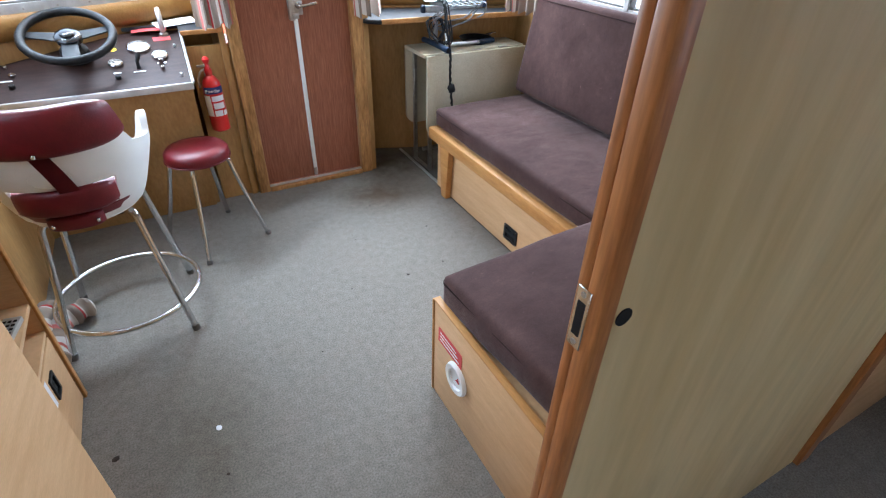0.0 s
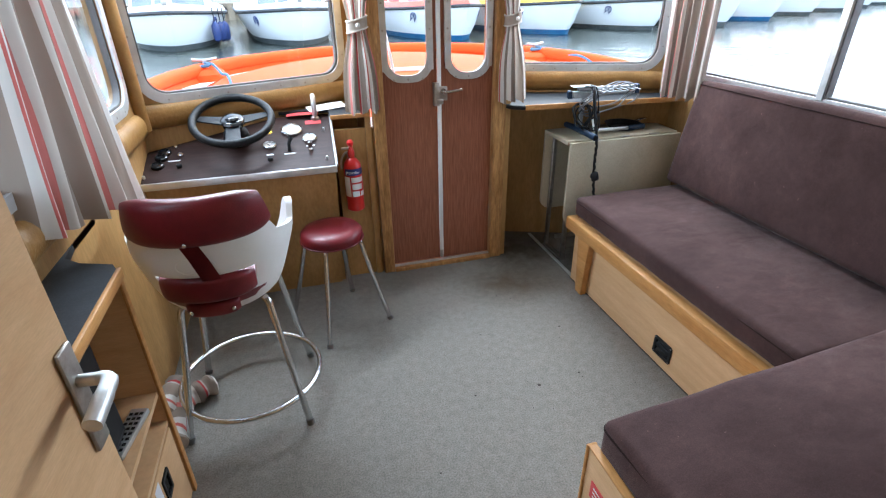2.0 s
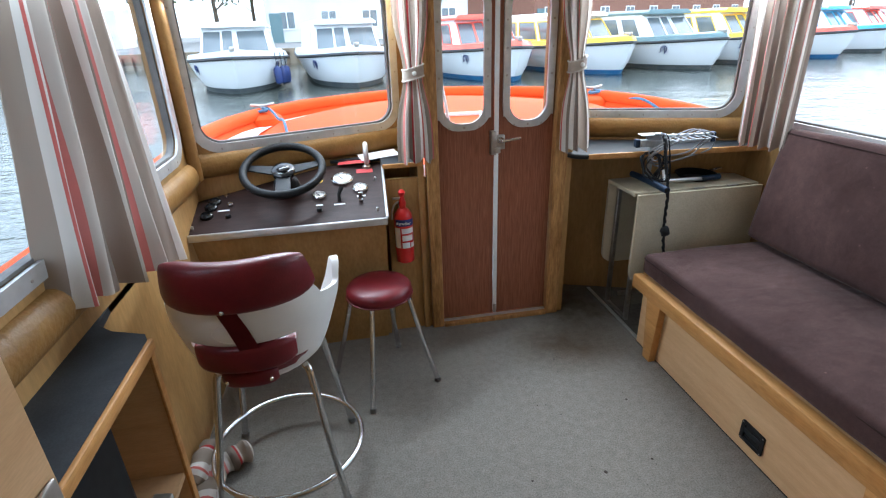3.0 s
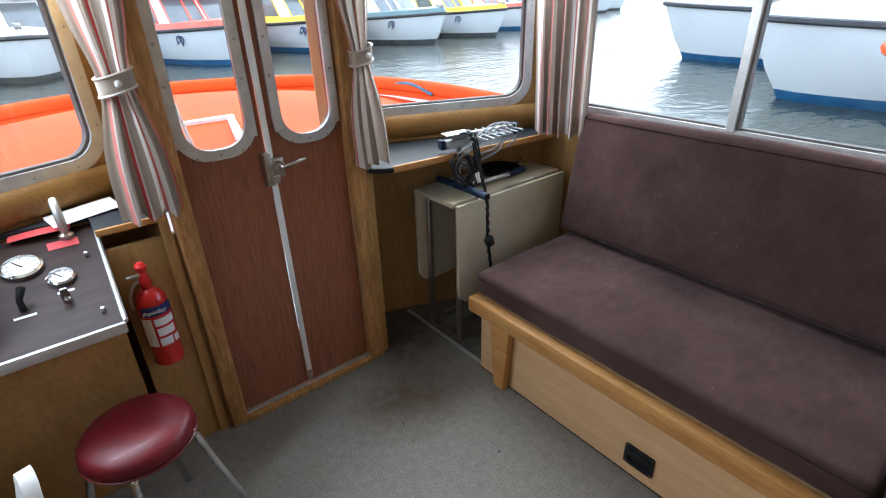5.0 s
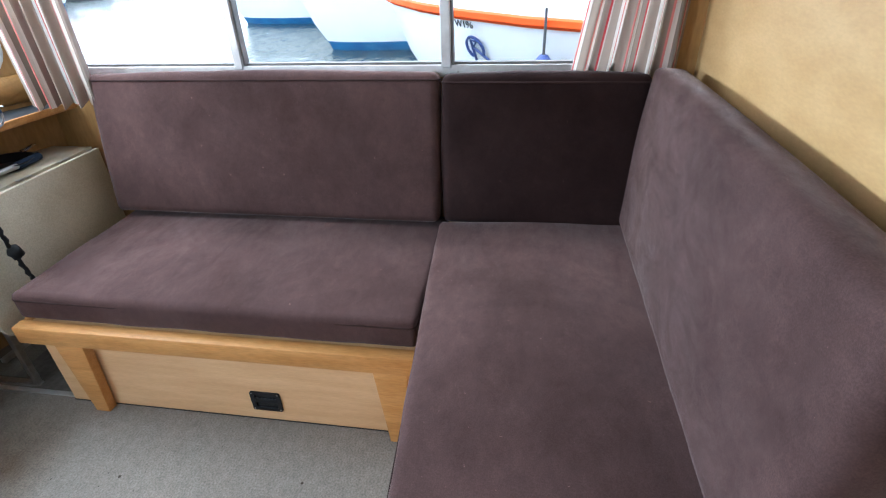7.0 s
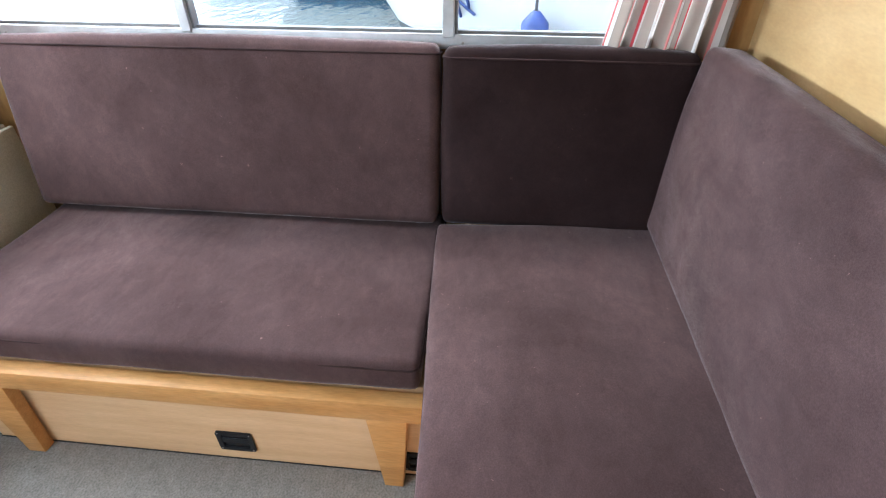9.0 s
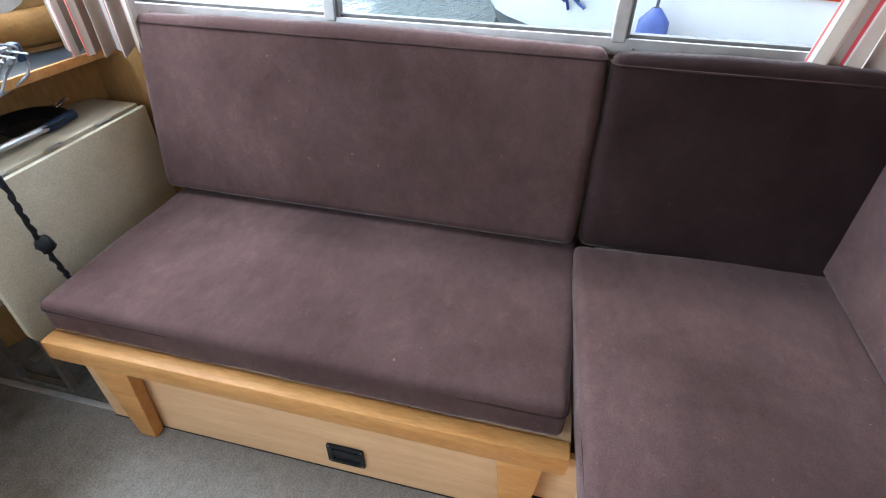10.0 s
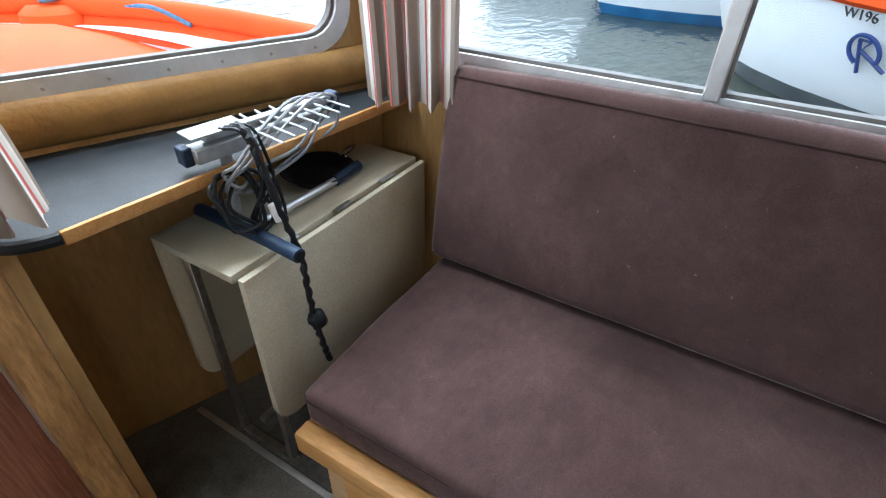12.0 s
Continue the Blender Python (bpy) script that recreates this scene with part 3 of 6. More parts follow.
part("jamb_post", box(B(), -0.226, JX, Y0 - 0.044, Y0 - 0.017, 0, 1.86, 0.005), JAMB, jamb)
part("jamb_edge", box(B(), -0.224, JX, Y0 - 0.0168, Y0 + 0.002, 0, 1.86, 0.006), JAMB, jamb, "honey-coloured rounded jamb edge")
keep = part("keep_plate", box(B(), -0.2280, -0.2262, Y0 - 0.028, Y0 - 0.006, 1.065, 1.155, 0.001, 1), CHROME, jamb, "steel keep plate")
part("keep_slot", box(B(), -0.2287, -0.2281, Y0 - 0.023, Y0 - 0.011, 1.085, 1.135), BLACK, keep)
for z in (1.074, 1.146):
    part("screw", rod(B(), (-0.2281, Y0 - 0.017, z), (-0.2289, Y0 - 0.017, z), 0.004, seg=8), DULL_STEEL, keep)
bm = B()
rod(bm, (-0.176, Y0 - 0.039, 1.108), (-0.176, Y0 - 0.0375, 1.108), 0.013, seg=14)
part("spindle_hole", bm, BLACK, jamb)

# the space behind
tagged(part("wall_back", box(B(), -1.45, 1.65, -1.6, -1.55, 0, ZC), PLY), "plain veneered wall of the galley behind", "wall", kind="structure")
for nm, p, q in (("wall_back_port", (-1.40, -1.55), (-1.40, Y0 - 0.05)), ("wall_back_starboard", (1.58, Y0 - 0.05), (1.58, -1.55))):
    window_wall(nm, p, q, [(0.8, 1.8, 1.05, HEAD)], PLY, "veneered galley side with an open window")


# ---- bow doors ----
frame_bow = thing("door_frame", "worn varnished wooden frame round the bow doors", "door frame", kind="structure")
for x0, x1 in ((-0.236, -0.175), (0.42, 0.490)):
    part("frame_post", box(B(), x0, x1, DY - 0.022, DY + 0.05, 0, 1.80, 0.006), POST, frame_bow)
part("door_sill", box(B(), -0.1745, 0.4195, DY - 0.028, DY + 0.05, 0, 0.022, 0.004), POST, frame_bow)
part("sill_strip", box(B(), -0.174, 0.419, DY - 0.004, DY + 0.016, 0.022, 0.03, 0.002), ALU, frame_bow)
for nm, x0, x1, wx0, wx1 in (("door_1", -0.182, 0.112, -0.145, 0.065), ("door_2", 0.132, 0.418, 0.182, 0.382)):
    d = thing(nm, "narrow dark red-brown striped veneer door with a rounded window", "door", kind="structure")
    mm = Matrix(((1, 0, 0, 0), (0, 0, -1, DY + 0.022), (0, 1, 0, 0), (0, 0, 0, 1)))
    part("door_leaf", holed(B(), [(x0, 0.032), (x1, 0.032), (x1, 1.795), (x0, 1.795)], [rounded(wx0, wx1, 1.10, 1.70, 0.085)], 0, -0.028, mm), SAPELE, d, smooth=False)
    wf = part("window_frame", holed(B(), rounded(wx0 - 0.028, wx1 + 0.028, 1.072, 1.728, 0.105), [rounded(wx0 + 0.006, wx1 - 0.006, 1.106, 1.694, 0.082)], 0.012, 0.0, mm), ALU, d, "dull grey metal window frame")
    p = part("pane", prism(B(), rounded(wx0 + 0.003, wx1 - 0.003, 1.103, 1.697, 0.084), -0.016, -0.012, mm), GLASS, d, "clear glass pane", smooth=False)
    p.visible_shadow = False
    for sx in (wx0 - 0.012, wx1 + 0.012):
        for sz in (1.2, 1.32, 1.44, 1.56):
            part("screw", lathe(B(), [(0.006, 0.011), (0.005, 0.014), (0, 0.015)], 8, mm @ Matrix.Translation((sx, sz, 0))), DULL_STEEL, wf)
        part("clip", box(B(), sx - 0.016, sx + 0.016, 1.13, 1.27, 0.011, 0.016, 0.002, 1, mm), ALU, wf)
    for sx in (wx0 + 0.03, (wx0 + wx1) / 2, wx1 - 0.03):
        part("screw", lathe(B(), [(0.006, 0.011), (0.005, 0.014), (0, 0.015)], 8, mm @ Matrix.Translation((sx, 1.088, 0))), DULL_STEEL, wf)
    if nm == "door_2":
        part("cover_strip", box(B(), 0.111, 0.133, DY + 0.008, DY + 0.02, 0.05, 1.79, 0.003), WHITE_PAINT, d, "white painted cover strip")
        lock = part("rim_lock", box(B(), 0.098, 0.160, DY - 0.012, DY + 0.008, 0.975, 1.045, 0.003), DULL_STEEL, d, "worn steel rim lock")
        part("latch_plate", box(B(), 0.088, 0.115, DY - 0.018, DY + 0.021, 0.95, 1.065, 0.003), DULL_STEEL, lock)
        lever = smooth_line([(0.135, DY - 0.01, 1.022), (0.135, DY - 0.05, 1.024), (0.16, DY - 0.056, 1.026), (0.225, DY - 0.056, 1.034)], 5)
        part("lever", tube(B(), lever, 0.007, 10), CHROME, lock)
        part("lever_rose", rod(B(), (0.135, DY - 0.02, 1.022), (0.135, DY - 0.008, 1.022), 0.016, seg=16), CHROME, lock)
        part("key_hasp", box(B(), 0.10, 0.135, DY - 0.022, DY - 0.010, 0.958, 0.985, 0.003), DULL_STEEL, lock)
        part("bottom_bolt", box(B(), 0.11, 0.128, DY - 0.004, DY + 0.008, 0.04, 0.09, 0.003), DULL_STEEL, d)

# ---- starboard settee ----
settee = thing("settee", "honey-coloured wooden settee base with tapered legs and plywood front", "settee", (0.75, 2.7, 0))
part("front_rail", box(B(), -0.02, 0.03, -0.72, 0.69, 0.315, 0.385, 0.008), HONEY, settee)
part("end_rail", box(B(), 0.03, 0.70, 0.655, 0.69, 0.315, 0.385, 0.008), HONEY, settee)
part("front_panel", box(B(), 0.028, 0.046, -0.78, 0.655, 0.0, 0.316, 0.001, 1), BEECH_Y, settee, "pale plywood front panel")
part("end_panel", box(B(), 0.047, 0.70, 0.62, 0.636, 0.0, 0.316), BEECH, settee, "pale plywood end panel")
part("seat_board", box(B(), 0.03, 0.74, -0.72, 0.655, 0.36, 0.378), BEECH, settee)
for y in (0.50, -0.62):
    bm = B()
    pts = [(-0.05, 0.316), (0.06, 0.316), (0.030, 0.0), (-0.025, 0.0)]
    prism(bm, pts, -0.014, 0.024, Matrix(((0, 0, 1, 0.0), (1, 0, 0, y), (0, 1, 0, 0), (0, 0, 0, 1))), 0.005)
    part("leg", bm, HONEY, settee)


def recessed_pull(parent, x, y, z, mat=BLACK):
    """A flush black pull in an upright panel that faces -x."""
    m = Matrix(((0, 0, -1, x), (-1, 0, 0, y), (0, 1, 0, z), (0, 0, 0, 1)))
    p = part("pull", holed(B(), rounded(-0.055, 0.055, -0.043, 0.043, 0.008), [rounded(-0.041, 0.041, -0.030, 0.030, 0.006)], 0.0, 0.006, m), mat, parent, "black recessed plastic pull")
    part("cup", box(B(), -0.043, 0.043, -0.032, 0.032, -0.003, 0.001, m=m), BLACK_GLOSS, p)
    part("tongue", box(B(), -0.041, 0.041, -0.008, 0.014, 0.001, 0.005, 0.002, 1, m), mat, p)
    for sx in (-0.048, 0.048):
        for sz in (-0.036, 0.036):
            part("screw", lathe(B(), [(0.003, 0.006), (0, 0.008)], 8, m @ Matrix.Translation((sx, sz, 0))), DULL_STEEL, p)
    return p


# thin black strip where the front panel meets the floor
part("dark_strip", box(B(), 0.0255, 0.0277, -0.78, 0.655, 0.0, 0.004), BLACK, settee, "dark strip along the floor")
recessed_pull(settee, 0.027, 2.555 - 2.7, 0.095)
recessed_pull(settee, 0.027, 2.0 - 2.7, 0.075)


def seat_cushion(label, lx, ly, lz, m, seed, piping=True, group="settee cushions", cloth=None):
    c = new("cushion")
    c.matrix_basis = m
    tagged(c, label, "cushion", group)
    part("cover", cushion(B(), lx, ly, lz, 0.030 if lz > 0.3 else 0.022, 0.010, seed), cloth or VELVET, c)
    if piping:
        for z in (lz - 0.024,):
            r = rounded(-lx / 2 - 0.0025, lx / 2 + 0.0025, -ly / 2 - 0.0025, ly / 2 + 0.0025, 0.026, 4)
            part("piping", tube(B(), [(x, y, z) for x, y in r], 0.003, 6, True), PIPING, c)
    return c


seat_cushion("flat dark brown velour seat cushion on the settee base", 0.69, 1.385, 0.105, pose(1.120, 2.695, 0.386), 1)
lean = math.degrees(math.atan2(0.10, 0.55))
seat_cushion("upright dark brown velour back cushion against the window side", 0.10, 1.385, 0.548, pose(1.385, 2.713, 0.510, 0, lean, 0), 2)
# the corner cushion takes the darker copy, its shade set in the cloth colour
seat_cushion("short dark brown velour back cushion in the corner, its shade put into the colour", 0.10, 0.700, 0.538, pose(1.395, 1.655, 0.512, 0, lean * 0.8, 0), 3, cloth=VELVET_SHADED)

# ---- the aft seat of the L ----
aft = thing("settee", "beech-veneered settee box with a round white vent", "settee", (0.022, 1.55, 0))
part("side_panel", box(B(), -0.012, 0.012, -0.39, 0.385, 0.0, 0.43, 0.003), BEECH, aft)
part("front_panel", box(B(), 0.013, 1.50, 0.365, 0.385, 0.0, 0.415, 0.003), BEECH, aft)
part("seat_board", box(B(), 0.013, 1.50, -0.38, 0.364, 0.385, 0.405), BEECH, aft)
part("lipping", box(B(), -0.016, 0.014, 0.3851, 0.395, 0.0, 0.435, 0.003), HONEY, aft)
part("top_lipping", box(B(), -0.014, 0.010, -0.39, 0.385, 0.4305, 0.438, 0.002), HONEY, aft)
vent = part("vent_ring", lathe(B(), [(0.038, 0.004), (0.040, 0.012), (0.055, 0.014), (0.060, 0.006), (0.060, 0.0)], 32, Matrix(((0, 0, -1, -0.012), (-1, 0, 0, 0.222), (0, 1, 0, 0.222), (0, 0, 0, 1)))), WHITE_PLASTIC, aft, "white plastic vent ring")
part("vent_bowl", lathe(B(), [(0.0, 0.001), (0.039, 0.003)], 32, Matrix(((0, 0, -1, -0.012), (-1, 0, 0, 0.222), (0, 1, 0, 0.222), (0, 0, 0, 1)))), WHITE_PLASTIC, vent)
part("vent_mark", prism(B(), [(-0.012, -0.008), (0.010, -0.008), (0.0, 0.010)], 0.004, 0.006, Matrix(((0, 0, -1, -0.012), (-1, 0, 0, 0.212), (0, 1, 0, 0.222), (0, 0, 0, 1)))), RED_CARD, vent)
lab = part("notice", box(B(), -0.0145, -0.0122, 0.20, 0.35, 0.285, 0.345), RED_CARD, aft, "red notice with pale lines of writing")
for i in range(3):
    part("writing_line", box(B(), -0.0152, -0.0146, 0.213 + 0.01 * i, 0.337, 0.297 + 0.015 * i, 0.302 + 0.015 * i), WHITE_CARD, lab)
seat_cushion("broad dark brown velour seat cushion across the aft settee", 1.31, 0.72, 0.115, pose(0.708, 1.612, 0.420, 0, 0, 4.0), 4)
seat_cushion("long dark brown velour back cushion along the bulkhead", 1.32, 0.105, 0.545, pose(0.76, 1.310, 0.535, 5, 0, 0), 5, False)

# ---- helm console ----
console = thing("helm_console", "veneered helm console with a sloping dark brown dashboard", "console", (-0.9, 3.6, 0))
def dash_z(y):
    return 0.775 + (y - 3.445) * 0.31
bm = B()
top = [(-1.325, 3.445), (-0.465, 3.445), (-0.445, 3.90), (-0.72, 3.90), (-1.325, 3.67)]
rows = [[Vector((x + 0.9, y - 3.6, dash_z(y) + dz)) for x, y in top] for dz in (-0.02, 0.0)]
loft(bm, rows, True, True)
part("dash_top", bm, DASH, console, "dark brown laminate dashboard", smooth=False)
part("front_edging", box(B(), -0.43, 0.437, -0.166, -0.154, 0.748, 0.779, 0.002), ALU, console, "metal edging strip")
bm = B()
tube(bm, [(0.438, -0.155, 0.777), (0.458, 0.295, 0.777 + 0.45 * 0.31)], 0.007, 8)
part("side_edging", bm, ALU, console, "metal edging strip")
bm = B()
loft(bm, [[(-0.43, -0.13, 0.752), (0.43, -0.13, 0.752), (0.43, -0.11, 0.752), (-0.43, -0.11, 0.752)], [(-0.43, 0.11, 0), (0.41, 0.11, 0), (0.41, 0.13, 0), (-0.43, 0.13, 0)]], True, True)
part("front_panel", bm, PLY, console, "golden veneered front panel", smooth=False)
bm = B()
prism(bm, [(-0.129, 0.75), (0.28, 0.87), (0.28, 0.0), (0.131, 0.0)], 0.412, 0.43, Matrix(((0, 0, 1, 0), (1, 0, 0, 0), (0, 1, 0, 0), (0, 0, 0, 1))))
part("end_panel", bm, PLY, console, smooth=False)
tilt = math.degrees(math.atan(0.31))


def on_dash(x, y, lift=0.0):
    """A frame on the dashboard: z stands off its face."""
    return pose(x + 0.9, y - 3.6, dash_z(y) + lift, tilt, 0, 0)


def dial(x, y, r, face, name="gauge", label=""):
    m = on_dash(x, y)
    g = part(name, lathe(B(), [(r, 0), (r, 0.012), (r * 0.86, 0.016), (r * 0.82, 0.009)], 28, m), CHROME if face is not BLACK else BLACK, console, label)
    part("dial_face", lathe(B(), [(0, 0.008), (r * 0.83, 0.008)], 28, m), face, g)
    if face is not BLACK:
        part("needle", box(B(), -0.0015, 0.0015, -0.004, r * 0.62, 0.0085, 0.0105, m=m @ pose(0, 0, 0, 0, 0, 35)), BLACK, g)
        for k in range(9):
            t = radians(-130 + 260 * k / 8)
            part("tick", box(B(), -0.001, 0.001, r * 0.62, r * 0.76, 0.0082, 0.0092, m=m @ pose(0, 0, 0, 0, 0, math.degrees(t))), BLACK, g)
    return g


dial(-0.645, 3.765, 0.052, PALE_METAL, label="round chrome-rimmed instrument with a white face")
dial(-0.755, 3.645, 0.031, PALE_METAL, label="small chrome-rimmed instrument")
g = dial(-0.565, 3.68, 0.036, WHITE_PLASTIC, "switch_panel", "round white switch surround")
for x, y in ((-1.235, 3.565), (-1.225, 3.625), (-1.215, 3.665)):
    part("button", lathe(B(), [(0.028, 0), (0.027, 0.012), (0.02, 0.016), (0.018, 0.01), (0, 0.01)], 20, on_dash(x, y)), BLACK_GLOSS, console, "black push button")
for x, y, r, mt in ((-1.145, 3.635, 0.013, CHROME), (-1.145, 3.552, 0.012, BLACK), (-0.755, 3.54, 0.012, BLACK), (-1.17, 3.70, 0.009, CHROME), (-0.568, 3.59, 0.011, CHROME), (-0.50, 3.51, 0.006, ALU), (-0.49, 3.75, 0.006, ALU), (-1.28, 3.49, 0.006, ALU)):
    part("knob", lathe(B(), [(r, 0), (r, 0.010), (r * 0.7, 0.014), (0, 0.014)], 14, on_dash(x, y)), mt, console)
part("key", box(B(), -0.010, 0.010, -0.003, 0.003, 0.012, 0.045, 0.002, 1, on_dash(-0.568, 3.59)), CHROME, console, "chrome ignition key")
lev = part("throttle_lever", tube(B(), [on_dash(-0.665, 3.60) @ Vector(p) for p in ((0, 0, 0.0), (0, 0.01, 0.03), (0.012, 0.04, 0.045))], [0.009, 0.008, 0.011], 10), BLACK, console, "short black lever")
for x, y, w in ((-0.755, 3.58, 0.03), (-0.665, 3.575, 0.05), (-0.565, 3.625, 0.04), (-1.17, 3.60, 0.05)):
    part("label_strip", box(B(), -w / 2, w / 2, -0.004, 0.004, 0.0005, 0.0015, m=on_dash(x, y)), WHITE_CARD, console)
part("warning_label", box(B(), -0.04, 0.04, -0.018, 0.018, 0.0005, 0.0015, m=on_dash(-0.535, 3.83)), RED_CARD, console, "red warning label")
part("yellow_label", lathe(B(), [(0.016, 0.0005), (0.016, 0.0015), (0, 0.0015)], 16, on_dash(-0.755, 3.77)), PAINT_YELLOW, console)

# steering wheel
wm = pose(-0.897, 3.655, 0.965, 24, 0, 0)
wheel = new("steering_wheel")
wheel.matrix_basis = wm
tagged(wheel, "black three-spoke steering wheel standing above the dashboard", "steering wheel")
part("rim", tube(B(), [(0.172 * math.cos(t), 0.172 * math.sin(t), 0.012) for t in np.linspace(0, 2 * math.pi, 49)[:-1]], 0.0178, 12, True), LEATHER, wheel)
for a in (165, 15, 270):
    bm = B()
    w0, w1 = (0.030, 0.018)
    prism(bm, [(0.03, -w0), (0.165, -w1 if a != 270 else -0.035), (0.165, w1 if a != 270 else 0.035), (0.03, w0)], -0.004, 0.004, Matrix.Rotation(radians(a), 4, "Z"), 0.003)
    part("spoke", bm, BLACK, wheel, "satin black spoke")
part("hub", lathe(B(), [(0.05, -0.012), (0.052, 0.010), (0.046, 0.016), (0.030, 0.018), (0.028, 0.026), (0.022, 0.030), (0, 0.031)], 28), BLACK_GLOSS, wheel)
part("column", lathe(B(), [(0.062, -0.10), (0.055, -0.06), (0.035, -0.045), (0.030, -0.012)], 24), BLACK, wheel)

# side ledge between console and door, papers, small mirror
tagged(part("wall_recess_port", box(B(), -0.44, -0.237, DY + 0.015, DY + 0.04, 0, 0.86), PLY), "dark veneered recess beside the bow doors", "wall", kind="structure")
ledge = thing("shelf", "narrow dark ledge beside the dashboard", "shelf", (-0.35, 3.80, 0.93))
part("board", prism(B(), [(-0.10, -0.045), (0.095, -0.045), (0.085, 0.25), (-0.35, 0.12), (-0.10, 0.10)], -0.008, 0.008), WORKTOP, ledge)
part("edging", box(B(), -0.10, 0.095, -0.056, -0.046, -0.012, 0.009, 0.002), HONEY, ledge)
for i, (x, y, rz, w, h, mt, lb) in enumerate(((-0.455, 3.93, 12, 0.20, 0.10, WHITE_CARD, "loose white sheet of paper on the dashboard ledge"), (-0.58, 3.90, -6, 0.16, 0.07, RED_CARD, "red card lying behind the dashboard"))):
    bm = B()
    rows = [[Vector((u * w, v * h, 0.004 * math.sin(3 * u + i))) for u in np.linspace(-0.5, 0.5, 8)] for v in np.linspace(-0.5, 0.5, 5)]
    loft(bm, rows)
    sh = part("paper", bm, mt)
    sh.matrix_basis = pose(x, y, 0.948 - 0.02 * i, 6, 0, rz)
    tagged(sh, lb, "paper")
ring = thing("mooring_ring", "small grey upright ring on a stand on the ledge", "ring", (-0.52, 3.86, 0.90))
part("hoop", tube(B(), [(0, 0.036 * math.cos(t), 0.075 + 0.036 * math.sin(t) * 1.3) for t in np.linspace(0, 2 * math.pi, 25)[:-1]], 0.012, 8, True), ALU, ring)
part("foot", lathe(B(), [(0.022, 0), (0.022, 0.012), (0.012, 0.02), (0.010, 0.04)], 16), DULL_STEEL, ring)


# ---- shelf, folding table and what lies on them ----
sh = thing("shelf", "dark laminate shelf with a honey wood edging under the window", "shelf", (0.5, 3.7, 0.92))
bm = B()
pts = [(0.0, 0.03), (0.02, 0.0), (0.06, -0.025), (0.12, -0.032), (0.90, -0.10), (1.02, -0.12), (1.02, 0.0), (0.0, 0.40)]
prism(bm, pts, -0.011, 0.011)
part("board", bm, WORKTOP, sh, "dark grey speckled laminate", smooth=False)
bm = B()
d = Vector((0.88 - 0.075, -0.10 + 0.03, 0)).normalized()
box(bm, 0, 0.955, -0.012, -0.001, -0.014, 0.014, 0.003, 2, Matrix.Translation((0.075, -0.030, 0)) @ Matrix.Rotation(math.atan2(d.y, d.x), 4, "Z"))
part("edging", bm, HONEY, sh, "honey-coloured wood edging")
bm = B()
tube(bm, smooth_line([(0.0, 0.035, 0), (0.006, 0.015, 0), (0.025, -0.008, 0), (0.055, -0.026, 0), (0.075, -0.033, 0)], 4), 0.0125, 8)
part("edge_band", bm, BLACK, sh, "black rounded edge band")

table = thing("folding_table", "cream laminate drop-leaf table folded against the bulkhead", "table", (0.78, 3.53, 0))
TL = 0.70
part("tabletop", box(B(), 0.0, TL, 0.012, 0.275, 0.728, 0.750, 0.003), CREAM, table)


def leaf_outline(l, drop, r):
    pts = [(0, 0), (l, 0)]
    for cx, a in ((l - r, 0), (r, -90)):
        for i in range(7):
            t = radians(a - 90 * i / 6)
            pts.append((cx + r * math.cos(t), -drop + r + r * math.sin(t)))
    return pts


for y, drop in ((-0.012, 0.49), (0.287, 0.50)):
    m = Matrix(((1, 0, 0, 0.004), (0, 0, 1, y), (0, 1, 0, 0.745), (0, 0, 0, 1)))
    part("leaf", prism(B(), leaf_outline(TL - 0.006, drop, 0.07), -0.009, 0.009, m, 0.002), CREAM, table, "hanging table leaf")
for x in (0.16, 0.35, 0.54):
    part("hinge", box(B(), x - 0.03, x + 0.03, -0.004, 0.012, 0.7485, 0.7525), DULL_STEEL, table)
for x in (0.05, TL - 0.05):
    for y in (0.035, 0.245):
        part("leg", box(B(), x - 0.011, x + 0.011, y - 0.011, y + 0.011, 0.012, 0.728, 0.002, 1), DULL_STEEL, table, "dark square-tube leg")
    part("foot_rail", box(B(), x - 0.011, x + 0.011, 0.02, 0.26, 0.0, 0.012), DULL_STEEL, table)
part("stretcher", box(B(), 0.05, TL - 0.05, 0.13, 0.15, 0.10, 0.12), DULL_STEEL, table)

tagged(part("floor_strip", box(B(), 0.785, 0.805, 3.36, 3.96, 0.0, 0.006, 0.002), ALU), "worn metal carpet edge strip on the floor", "floor strip", kind="structure")
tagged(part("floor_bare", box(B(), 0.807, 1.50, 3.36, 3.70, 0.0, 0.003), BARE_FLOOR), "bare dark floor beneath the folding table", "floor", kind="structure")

pump = thing("hand_pump", "blue-handled steel bilge pump lying on the folding table", "pump", (0.91, 3.44, 0.755))
part("handle", tube(B(), [(-0.013, 0.342, 0.022), (-0.018, 0.26, 0.028), (-0.026, 0.12, 0.034), (-0.034, -0.010, 0.034)], 0.0165, 12), BLUE_GRIP, pump, "dark blue grip")
part("handle_end", rod(B(), (-0.0341, -0.0095, 0.034), (-0.0345, -0.0125, 0.034), 0.0125, seg=12), BLACK, pump)
part("shaft", rod(B(), (-0.025, 0.168, 0.028), (0.30, 0.176, 0.016), 0.0105), ALU, pump)
part("shaft_grip", rod(B(), (0.285, 0.1755, 0.0165), (0.395, 0.184, 0.0165), 0.0150), BLUE_GRIP, pump, "dark blue grip")
part("clamp", lathe(B(), [(0.018, -0.02), (0.024, -0.012), (0.024, 0.012), (0.018, 0.02)], 14, pose(0.0, 0.169, 0.028, 0, 90, 0)), DULL_STEEL, pump)
